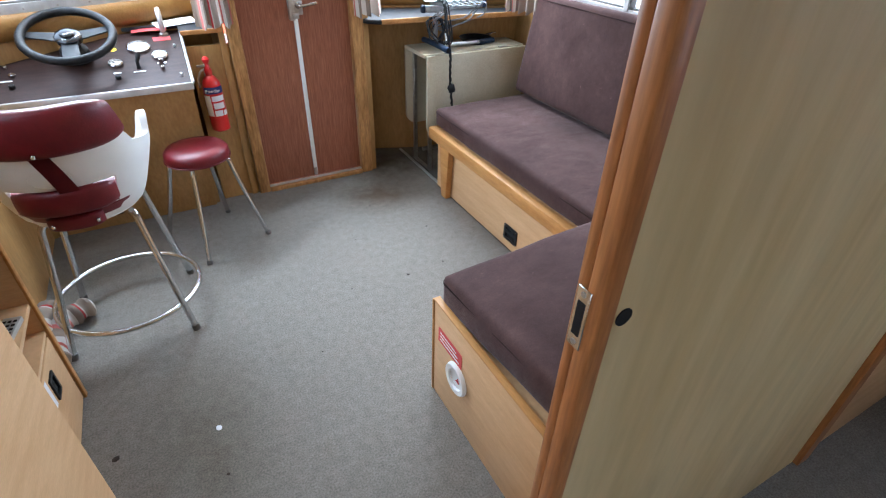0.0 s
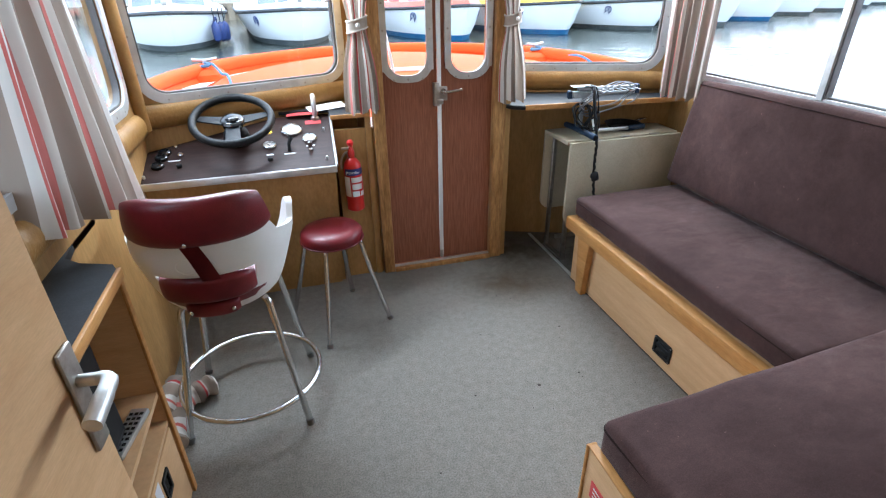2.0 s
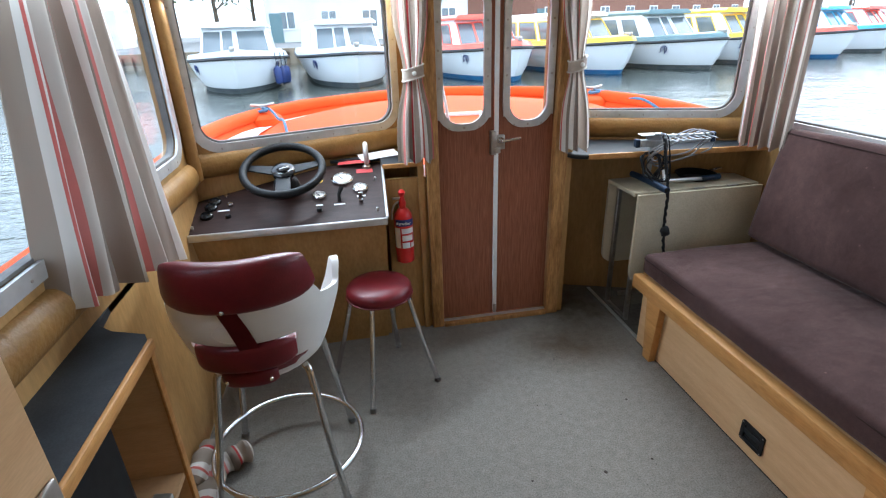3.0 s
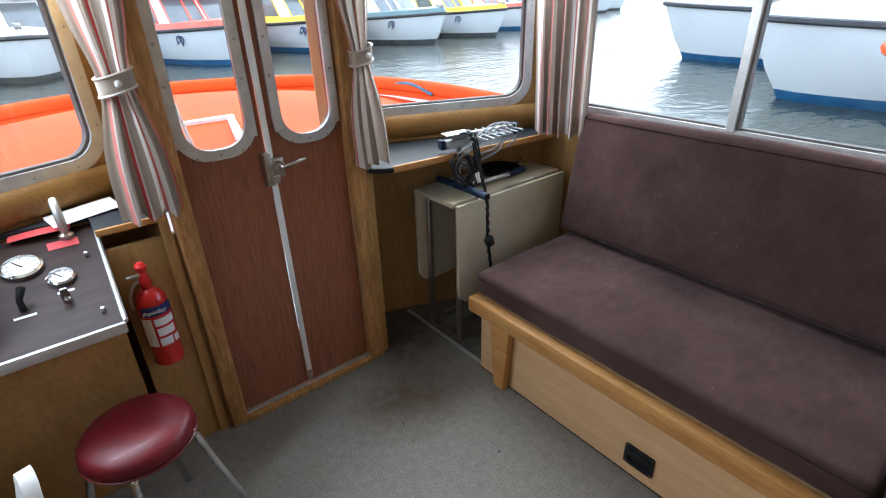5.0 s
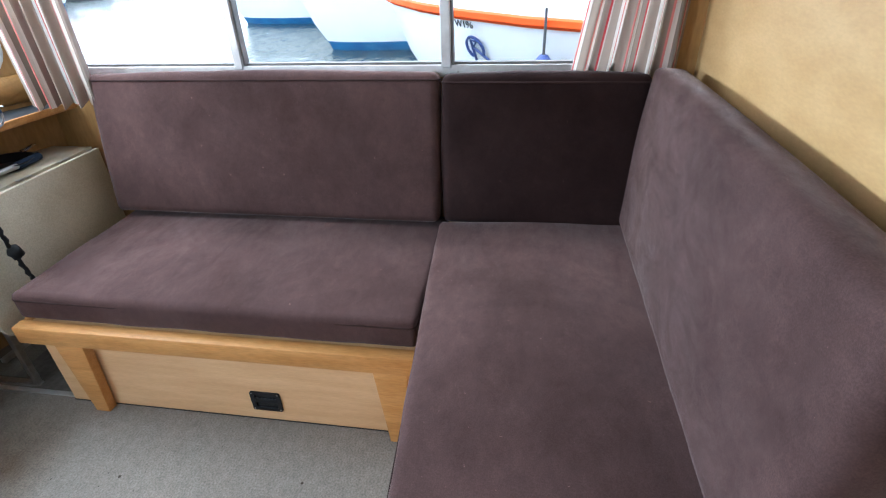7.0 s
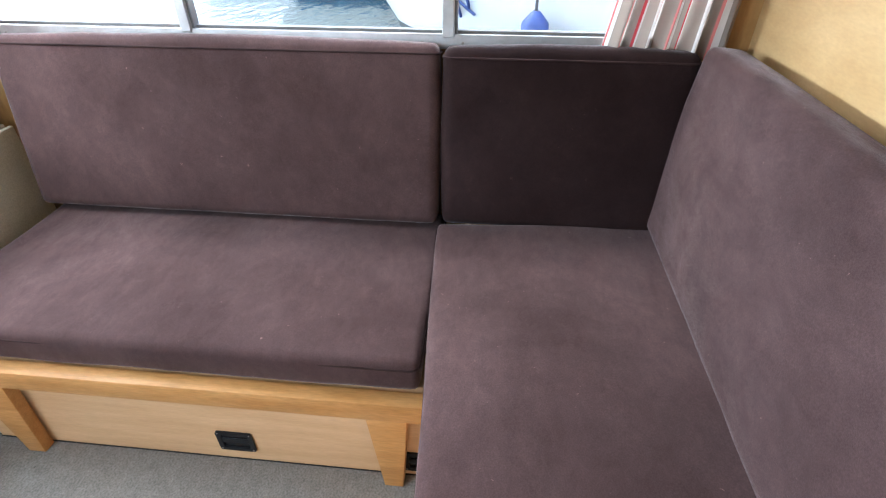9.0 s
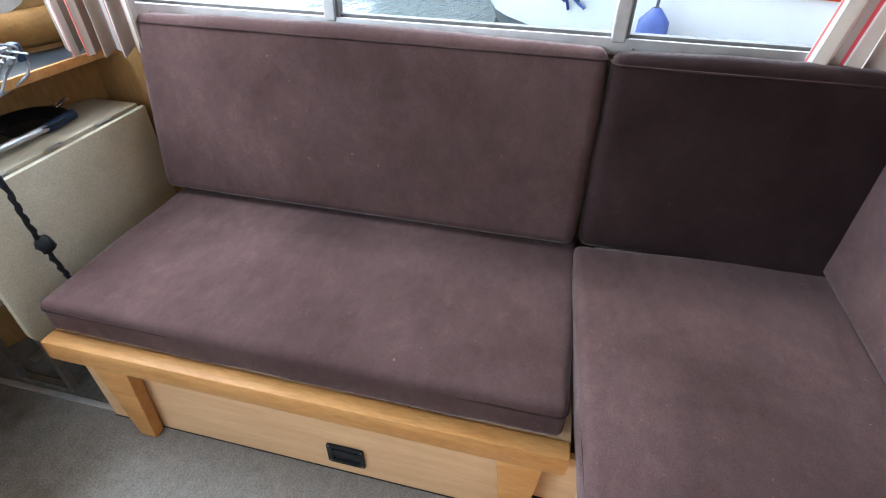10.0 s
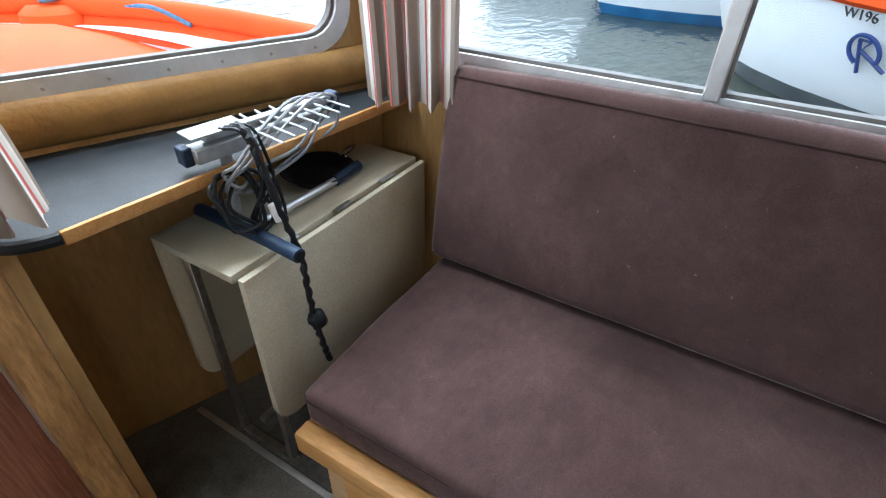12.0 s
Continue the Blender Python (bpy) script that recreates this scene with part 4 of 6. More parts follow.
cup = thing("dish", "shallow dark dish standing on the folding table", "dish", (1.22, 3.70, 0.75))
part("bowl", lathe(B(), [(0, 0.003), (0.07, 0.003), (0.10, 0.03), (0.105, 0.03), (0.075, 0.0), (0, 0.0)], 28), BLACK, cup)
part("clip", tube(B(), smooth_line([(0.06, -0.05, 0.05), (0.10, -0.05, 0.06), (0.13, -0.03, 0.055), (0.10, -0.02, 0.05), (0.06, -0.03, 0.05)], 4), 0.004, 6), CHROME, cup)

ant = thing("television_aerial", "silver directional television aerial with cables lying over the shelf edge", "aerial", (0.905, 3.612, 0.965))
p0, p1 = Vector((-0.032, 0.042, 0.035)), Vector((0.300, -0.016, 0.040))
ax = (p1 - p0).normalized()
side = ax.cross(Vector((0, 0, 1))).normalized()
upv = side.cross(ax)
mm = Matrix.Translation(p0) @ Matrix((ax, side, upv)).transposed().to_4x4()
boom = part("boom", box(B(), 0.0, 0.330, -0.011, 0.011, -0.009, 0.009, 0.002, 1, mm), AERIAL, ant)
part("boom_lower", box(B(), 0.02, 0.32, -0.011, 0.011, -0.034, -0.020, 0.002, 1, mm), AERIAL, ant)
part("end_cap", box(B(), 0.320, 0.342, -0.017, 0.017, -0.034, 0.014, 0.003, 1, mm), BLUE_GRIP, boom)
part("plate", box(B(), -0.035, 0.085, -0.03, 0.03, 0.012, 0.016, 0.001, 1, mm), AERIAL, ant)
part("clamp", box(B(), -0.03, 0.10, -0.022, 0.022, -0.045, -0.012, 0.003, 1, mm), AERIAL, ant)
part("clamp_cap", box(B(), -0.05, -0.028, -0.03, 0.005, -0.05, -0.01, 0.003, 1, mm), BLUE_GRIP, ant)
for i in range(7):
    x = 0.085 + i * 0.036
    l = 0.150 - i * 0.009
    for sg in (1, -1):
        part("element", rod(B(), mm @ Vector((x + 0.006 * sg, 0.008 * sg, 0)), mm @ Vector((x + 0.006 * sg, l * sg * (1.0 if sg > 0 else 0.35), 0.004)), 0.0034, 0.0026, 8), AERIAL, ant)
part("mast_stub", rod(B(), mm @ Vector((0.04, 0, -0.03)), mm @ Vector((0.035, -0.02, -0.21)), 0.013), AERIAL, ant)
random.seed(4)
for k in range(3):
    c, rx, ry = Vector((0.10 + 0.024 * k, -0.02, 0.0 - 0.010 * k)), 0.15 + 0.010 * k, 0.060 + 0.006 * k
    pts = [c + Vector((rx * math.cos(t) + random.uniform(-.012, .012), random.uniform(-.02, .02) - 0.02 * math.sin(t), ry * math.sin(t) + 0.25 * rx * math.cos(t) + random.uniform(-.01, .01))) for t in np.linspace(0, 2 * math.pi, 11)[:-1]]
    part("cable", tube(B(), smooth_line(pts, 4, True), 0.0040, 6, True), WIRE_GREY, ant)
for k in range(4):
    c = Vector((-0.035 + 0.012 * k, -0.03, -0.085 - 0.008 * k))
    pts = [c + Vector((0.05 * math.cos(t) + random.uniform(-.012, .012), 0.03 * math.sin(t), 0.06 * math.sin(t) + random.uniform(-.012, .012))) for t in np.linspace(0, 2 * math.pi, 9)[:-1]]
    part("cable", tube(B(), smooth_line(pts, 4, True), 0.0042, 6, True), BLACK, ant)
for k in range(3):
    x = -0.005 + 0.014 * k
    pts = [(x, 0.02, 0.05), (x + 0.012, -0.030, 0.052), (x + 0.020, -0.050, -0.01), (x + random.uniform(-.01, .03), -0.045, -0.08), (x - 0.01 + random.uniform(-.02, .02), -0.030, -0.150), (x + random.uniform(0, .04), -0.045, -0.175), (x + 0.05, -0.035, -0.12), (x + 0.045, -0.02, -0.05)]
    part("cable", tube(B(), smooth_line(pts, 5), 0.0040, 6), BLACK, ant)
part("plug", rod(B(), (0.012, -0.075, -0.105), (0.016, -0.085, -0.145), 0.010, seg=12), WHITE_PLASTIC, ant, "white plug")
cord = smooth_line([(0.02, 0.0, 0.055), (0.01, -0.05, 0.05), (0.0, -0.09, -0.03), (0.0, -0.12, -0.12), (0.005, -0.145, -0.21), (0.0, -0.155, -0.30), (0.01, -0.15, -0.40), (0.02, -0.155, -0.50), (0.03, -0.155, -0.56)], 8)
part("cord", tube(B(), [p + Vector((0.0025 * math.sin(i * 1.9), 0, 0.0)) for i, p in enumerate(cord)], [0.0075 + 0.0015 * math.sin(i * 2.2) for i in range(len(cord))], 8), BLACK, ant, "black braided cord")
bm = B()
bmesh.ops.create_icosphere(bm, subdivisions=2, radius=0.024, matrix=Matrix.Translation((0.012, -0.157, -0.40)) @ Matrix.Diagonal((1, 1, 1.2, 1)))
for v in bm.verts:
    v.co.x += 0.004 * math.sin(v.co.z * 300)
part("knot", bm, BLACK, ant)

# ---- fire extinguisher ----
fx = thing("fire_extinguisher", "red fire extinguisher with a white and navy label on the bulkhead", "fire extinguisher", (-0.37, 3.698, 0.445))
fx.scale = (0.86, 0.86, 0.86)
part("cylinder", lathe(B(), [(0, 0), (0.045, 0), (0.053, 0.008), (0.054, 0.27), (0.048, 0.30), (0.030, 0.325), (0.018, 0.332), (0.018, 0.345), (0, 0.345)], 28), EXT_RED, fx)
part("label_band", lathe(B(), [(0.0545, 0.085), (0.0548, 0.088), (0.0548, 0.225), (0.0545, 0.228)], 28), EXT_RED, fx)
for z0, z1, a0, a1, mt in ((0.235, 0.275, -150, -20, NAVY), (0.10, 0.225, -165, -118, WHITE_CARD), (0.19, 0.222, -110, -30, WHITE_CARD), (0.145, 0.18, -108, -40, WHITE_CARD), (0.10, 0.135, -110, -62, WHITE_CARD), (0.10, 0.13, -55, -25, WHITE_CARD)):
    bm = B()
    loft(bm, [[(0.0556 * math.cos(radians(a)), 0.0556 * math.sin(radians(a)), z) for a in np.linspace(a0, a1, 8)] for z in (z0, z1)])
    part("label", bm, mt, fx)
writing("Powder", 0.026, WHITE_CARD, Matrix(((1, 0, 0, -0.006), (0, 0, -1, -0.0562), (0, 1, 0, 0.254), (0, 0, 0, 1))), "word", fx, 0.0008)
valve = part("valve", lathe(B(), [(0.02, 0.345), (0.022, 0.365), (0.016, 0.38), (0.012, 0.40), (0.018, 0.41), (0.021, 0.425), (0.012, 0.438), (0, 0.44)], 18), EXT_RED, fx, "red valve head")
part("lever", box(B(), -0.055, 0.01, -0.008, 0.008, 0.385, 0.395, 0.002), DULL_STEEL, fx)
part("carry_handle", tube(B(), smooth_line([(-0.012, 0, 0.37), (-0.04, -0.005, 0.36), (-0.062, -0.01, 0.32), (-0.066, -0.012, 0.27)], 5), 0.006, 8), DULL_STEEL, fx)
part("bracket", box(B(), -0.02, 0.02, 0.05, 0.075, 0.05, 0.34, 0.002), DULL_STEEL, fx)


# ---- seats ----
def bent_leg(foot, head, r=0.0115):
    f, h = Vector(foot), Vector(head)
    mid = f.lerp(h, 0.86)
    out = Vector(((f.x - h.x), (f.y - h.y), 0)) * 0.12
    return tube(B(), smooth_line([f, f.lerp(h, 0.5) + out * 0.4, mid + out, h.lerp(mid, 0.35) + out * 0.9 + Vector((0, 0, 0.016)), h + Vector((0, 0, 0.004))], 5), r, 10)


stool = thing("stool", "low round stool with a dark red vinyl seat and steel legs", "stool", (-0.53, 3.352, 0))
part("seat", lathe(B(), [(0, 0.445), (0.11, 0.445), (0.138, 0.450), (0.146, 0.466), (0.144, 0.492), (0.129, 0.508), (0.08, 0.514), (0, 0.515)], 40), RED_VINYL, stool)
part("seat_welt", tube(B(), [(0.147 * math.cos(t), 0.147 * math.sin(t), 0.458) for t in np.linspace(0, 2 * math.pi, 41)[:-1]], 0.003, 6, True), RED_VINYL, stool)
for a in (251, 340, 71, 160):
    c, s_ = math.cos(radians(a)), math.sin(radians(a))
    leg = part("leg", bent_leg((0.252 * c, 0.252 * s_, 0.0), (0.112 * c, 0.112 * s_, 0.446)), CHROME, stool, "tubular steel leg")
    part("foot", rod(B(), (0.2525 * c, 0.2525 * s_, 0), (0.246 * c, 0.246 * s_, 0.02), 0.014, seg=10), GREY_RUBBER, leg)

chair = thing("helm_chair", "high white plastic bucket chair with dark red vinyl pads", "chair", (-0.928, 2.886, 0), -3)
for a in (222, 315, 45, 138):
    c, s_ = math.cos(radians(a)), math.sin(radians(a))
    leg = part("leg", bent_leg((0.305 * c, 0.295 * s_, 0.0), (0.18 * c, 0.18 * s_, 0.548), 0.0125), CHROME, chair, "tubular steel leg")
    part("foot", rod(B(), (0.3055 * c, 0.2955 * s_, 0), (0.300 * c, 0.290 * s_, 0.025), 0.0155, seg=10), GREY_RUBBER, leg)
part("foot_ring", tube(B(), [(0.268 * math.cos(t), 0.262 * math.sin(t), 0.125) for t in np.linspace(0, 2 * math.pi, 49)[:-1]], 0.0105, 10, True), CHROME, chair, "round steel foot ring")
part("seat_plate", box(B(), -0.10, 0.10, -0.10, 0.10, 0.528, 0.541, 0.004), BLACK, chair)


def shell_top(a):
    """Height of the shell's rim at angle a off the chair's back."""
    a = abs(a)
    if a < 48:
        return 0.87
    if a < 62:
        return 0.87 - 0.08 * (a - 48) / 14
    if a < 88:
        return 0.79 - 0.018 * math.sin(math.pi * (a - 62) / 26 * 0.5)
    if a < 104:
        return 0.772 + 0.053 * math.sin(math.pi / 2 * (a - 88) / 16)
    return max(0.62, 0.825 - 0.205 * ((a - 104) / 26) ** 2)


def shell_point(a, v, grow=0.0):
    t = radians(a - 90)
    zt = shell_top(a)
    z = 0.540 + (zt - 0.540) * v
    flare = min(1.0, max(0.0, (abs(a) - 72) / 26))
    r = 0.190 + 0.088 * min(1.0, (z - 0.540) / 0.2) ** 0.6 + grow * (1 + 1.6 * flare) + 0.022 * flare * v * v
    return Vector((r * math.cos(t) * 1.02 - 0.028, r * math.sin(t) * 0.98 + 0.01, z))


bm = B()
angles = np.linspace(-130, 130, 66)
opening = lambda a, z: abs(a) < 37 and 0.612 < z < 0.705
outer = [[shell_point(a, v, 0.0) for v in np.linspace(0, 1, 15)] for a in angles]
inner = [[shell_point(a, v, -0.010) for v in np.linspace(0, 1, 15)] for a in angles]
go = [[bm.verts.new(p) for p in row] for row in outer]
gi = [[bm.verts.new(p) for p in row] for row in inner]
def cell_open(i, k):
    m_ = (outer[i][k] + outer[i + 1][k + 1]) / 2
    return opening((angles[i] + angles[i + 1]) / 2, m_.z)
for i in range(len(angles) - 1):
    for k in range(14):
        if cell_open(i, k):
            for (di, dk, a1, b1) in ((-1, 0, (i, k), (i, k + 1)), (1, 0, (i + 1, k), (i + 1, k + 1)), (0, -1, (i, k), (i + 1, k)), (0, 1, (i, k + 1), (i + 1, k + 1))):
                if not cell_open(i + di, k + dk):
                    bm.faces.new((go[a1[0]][a1[1]], go[b1[0]][b1[1]], gi[b1[0]][b1[1]], gi[a1[0]][a1[1]]))
            continue
        bm.faces.new((go[i][k], go[i + 1][k], go[i + 1][k + 1], go[i][k + 1]))
        bm.faces.new((gi[i][k], gi[i][k + 1], gi[i + 1][k + 1], gi[i + 1][k]))
for i in range(len(angles) - 1):
    for k in (0, 14):
        bm.faces.new((go[i][k], go[i + 1][k], gi[i + 1][k], gi[i][k]))
for k in range(14):
    for i in (0, len(angles) - 1):
        bm.faces.new((go[i][k], go[i][k + 1], gi[i][k + 1], gi[i][k]))
part("shell", bm, WHITE_PLASTIC, chair, "white plastic bucket shell")
part("shell_base", lathe(B(), [(0, 0.540), (0.15, 0.540), (0.192, 0.545), (0.187, 0.556), (0, 0.556)], 32, Matrix.Translation((-0.028, 0, 0))), WHITE_PLASTIC, chair, "white plastic shell base")
part("seat_pad", lathe(B(), [(0, 0.558), (0.16, 0.558), (0.212, 0.575), (0.230, 0.605), (0.215, 0.63), (0.13, 0.643), (0, 0.645)], 36, Matrix.Translation((-0.028, 0, 0))), RED_VINYL, chair, "dark red vinyl seat pad")


def pad_on_back(a0, a1, z0, z1, r0, r1, mat, name, label="", taper=0.0):
    bm = B()
    rows = []
    for a in np.linspace(a0, a1, 25):
        t = radians(a - 90)
        u = 2 * (a - a0) / (a1 - a0) - 1
        sh_ = (1 - abs(u) ** 5)
        zc, hz = (z0 + z1) / 2, (z1 - z0) / 2
        row = []
        for k in range(16):
            q = 2 * math.pi * k / 16
            e = lambda w: math.copysign(abs(w) ** 0.55, w)
            r = (r0 + r1) / 2 + (r1 - r0) / 2 * e(math.cos(q)) * (0.35 + 0.65 * sh_)
            z = zc + hz * e(math.sin(q)) * (0.72 + 0.28 * sh_)
            ts = radians(a * (1 - taper * (z - z0) / (z1 - z0)) - 90)
            row.append(Vector((r * math.cos(ts) * 1.02 - 0.028, r * math.sin(ts) * 0.98 + 0.01, z)))
        rows.append(row)
    loft(bm, rows, True, True)
    return part(name, bm, mat, chair, label)


pad_on_back(-60, 60, 0.812, 0.955, 0.228, 0.306, RED_VINYL, "back_pad", "padded dark red vinyl back rest", 0.2)
pad_on_back(-36, 36, 0.617, 0.704, 0.218, 0.292, RED_VINYL, "lumbar_pad", "dark red vinyl pad in the shell's opening")
pad_on_back(-21, 21, 0.556, 0.606, 0.215, 0.268, RED_VINYL, "bottom_strap", "dark red vinyl strap")
bm = B()
rows = []
for z, a0 in ((0.815, -3), (0.77, 1), (0.70, 6)):
    rows.append([Vector(((0.287) * math.cos(radians(a - 90)) * 1.02 - 0.028, 0.287 * math.sin(radians(a - 90)) * 0.98 + 0.01, z)) for a in np.linspace(a0 - 6, a0 + 6, 5)])
loft(bm, rows)
bmesh.ops.solidify(bm, geom=bm.faces[:], thickness=0.006)
part("strap", bm, RED_VINYL, chair, "dark red vinyl strap")
for a, z, r in ((-4, 0.828, 0.304), (-15, 0.580, 0.268), (15, 0.580, 0.268)):
    t = radians(a - 90)
    p = Vector((r * math.cos(t) * 1.02 - 0.028, r * math.sin(t) * 0.98 + 0.01, z))
    bm = B()
    bmesh.ops.create_uvsphere(bm, u_segments=12, v_segments=8, radius=0.0075, matrix=Matrix.Translation(p))
    part("stud", bm, CHROME, chair, "chrome stud")
bm = B()
part("moulded_mark", tube(bm, [shell_point(-3 + 13 * math.cos(t), 0.62 + 0.09 * math.sin(t), 0.0005) for t in np.linspace(0, 2 * math.pi, 33)[:-1]], 0.0015, 6, True), WHITE_PLASTIC, chair)

# the bucket sits a little aft of the middle of its legs
settle = Matrix.Translation((0.012, -0.03, 0.54 + 0.018)) @ Matrix.Diagonal((0.90, 0.90, 1.03, 1)) @ Matrix.Translation((0, 0, -0.54))
for piece in chair.children:
    if piece.name.split(".")[0] not in ("leg", "foot_ring", "seat_plate"):
        piece.data.transform(settle)

# ---- port cabinet ----
cab = thing("side_cabinet", "beech cabinet with open shelves and a dark laminate top", "cabinet", (-1.23, 1.9, 0))
bm = B()
pts = [(-0.105, -0.60), (0.105, -0.60), (0.105, 0.595), (0.09, 0.625), (0.0, 0.66), (-0.045, 0.70), (-0.06, 0.80), (-0.06, 1.0), (-0.105, 1.0)]
prism(bm, pts, 0.840, 0.862)
part("worktop", bm, WORKTOP, cab, "dark grey speckled laminate top", smooth=False)
part("top_edging", box(B(), 0.1055, 0.118, -0.60, 0.60, 0.832, 0.864, 0.003), HONEY, cab, "honey-coloured wood edging")
part("end_panel", box(B(), -0.10, 0.105, 0.575, 0.592, 0.0, 0.838), BEECH, cab)
part("end_lipping", box(B(), 0.1055, 0.114, 0.572, 0.596, 0.0, 0.831, 0.002), HONEY, cab)
part("back_panel", box(B(), -0.105, -0.095, -0.60, 0.574, 0.0, 0.838), BEECH, cab)
part("shelf_board", box(B(), -0.094, 0.104, -0.60, 0.574, 0.432, 0.450, 0.002), BEECH, cab)
part("shelf_board", box(B(), -0.094, 0.104, -0.60, 0.574, 0.318, 0.334, 0.002), BEECH, cab)
part("divider", box(B(), -0.094, 0.104, 0.10, 0.116, 0.335, 0.431), BEECH, cab)
for y0, y1 in ((0.31, 0.566), (-0.25, 0.302)):
    dr = part("door", box(B(), 0.088, 0.106, y0, y1, 0.012, 0.312, 0.003), BEECH, cab, "beech cabinet door")
    y = (y0 + 0.105) if y0 > 0 else 0.24
    mt = BLACK if y0 > 0 else RED_VINYL
    m = Matrix(((0, 0, 1, 0.1062), (1, 0, 0, y), (0, 1, 0, 0.235), (0, 0, 0, 1)))
    pl = part("pull", holed(B(), rounded(-0.030, 0.030, -0.042, 0.042, 0.006), [rounded(-0.02, 0.02, -0.03, 0.03, 0.004)], 0.0, 0.005, m), mt, dr, "recessed pull")
    part("cup", box(B(), -0.021, 0.021, -0.031, 0.031, -0.003, 0.001, m=m), BLACK_GLOSS, pl)
    if y0 > 0:
        part("sticker", box(B(), 0.1062, 0.1072, y - 0.085, y - 0.045, 0.20, 0.30), WHITE_CARD, dr, "white sticker")

tv = thing("television", "small black flat television standing in the cabinet", "television", (-1.200, 2.055, 0.452), 0)
part("casing", box(B(), 0.0, 0.035, -0.26, 0.26, 0.02, 0.345, 0.006), BLACK, tv)
part("screen", box(B(), 0.0352, 0.0375, -0.245, 0.245, 0.04, 0.33), BLACK, tv)
part("stand", box(B(), -0.02, 0.06, -0.10, 0.10, 0.0, 0.02, 0.004), BLACK, tv)
rem = thing("remote_control", "silver remote control lying on the cabinet shelf", "remote control", (-1.165, 2.31, 0.451), -10)
part("case", box(B(), -0.024, 0.024, -0.085, 0.085, 0.0, 0.018, 0.004), ALU, rem)
for i in range(8):
    for j in range(3):
        part("button", box(B(), -0.018 + 0.0135 * j, -0.008 + 0.0135 * j, -0.07 + 0.018 * i, -0.06 + 0.018 * i, 0.0185, 0.0205, 0.001, 1), BLACK, rem)

door = thing("door_3", "plain beech-veneered door standing open with a lever handle", "door", (-1.02, 1.20, 0), kind="structure")
door.matrix_basis = pose(-1.03, 1.20, 0, 0, 0, 86.5 - 90)
part("door_leaf", box(B(), -0.018, 0.018, 0.0, 0.658, 0.02, 1.84, 0.002, 1), BEECH, door)
hp = part("handle_plate", box(B(), 0.0185, 0.026, 0.608, 0.648, 0.890, 1.075, 0.004), DULL_STEEL, door, "brushed steel lever plate")
part("spindle", rod(B(), (0.026, 0.628, 1.015), (0.06, 0.628, 1.015), 0.010), ALU, hp)
bm = B()
tube(bm, smooth_line([(0.055, 0.628, 1.015), (0.07, 0.618, 1.017), (0.074, 0.585, 1.017), (0.074, 0.535, 1.010)], 5), [0.011] * 5 + [0.012] * 5 + [0.013] * 6, 10)
part("lever", bm, ALU, hp, "pale satin lever")
part("keyhole", rod(B(), (0.0262, 0.630, 0.945), (0.027, 0.630, 0.945), 0.006, seg=10), BLACK, hp)


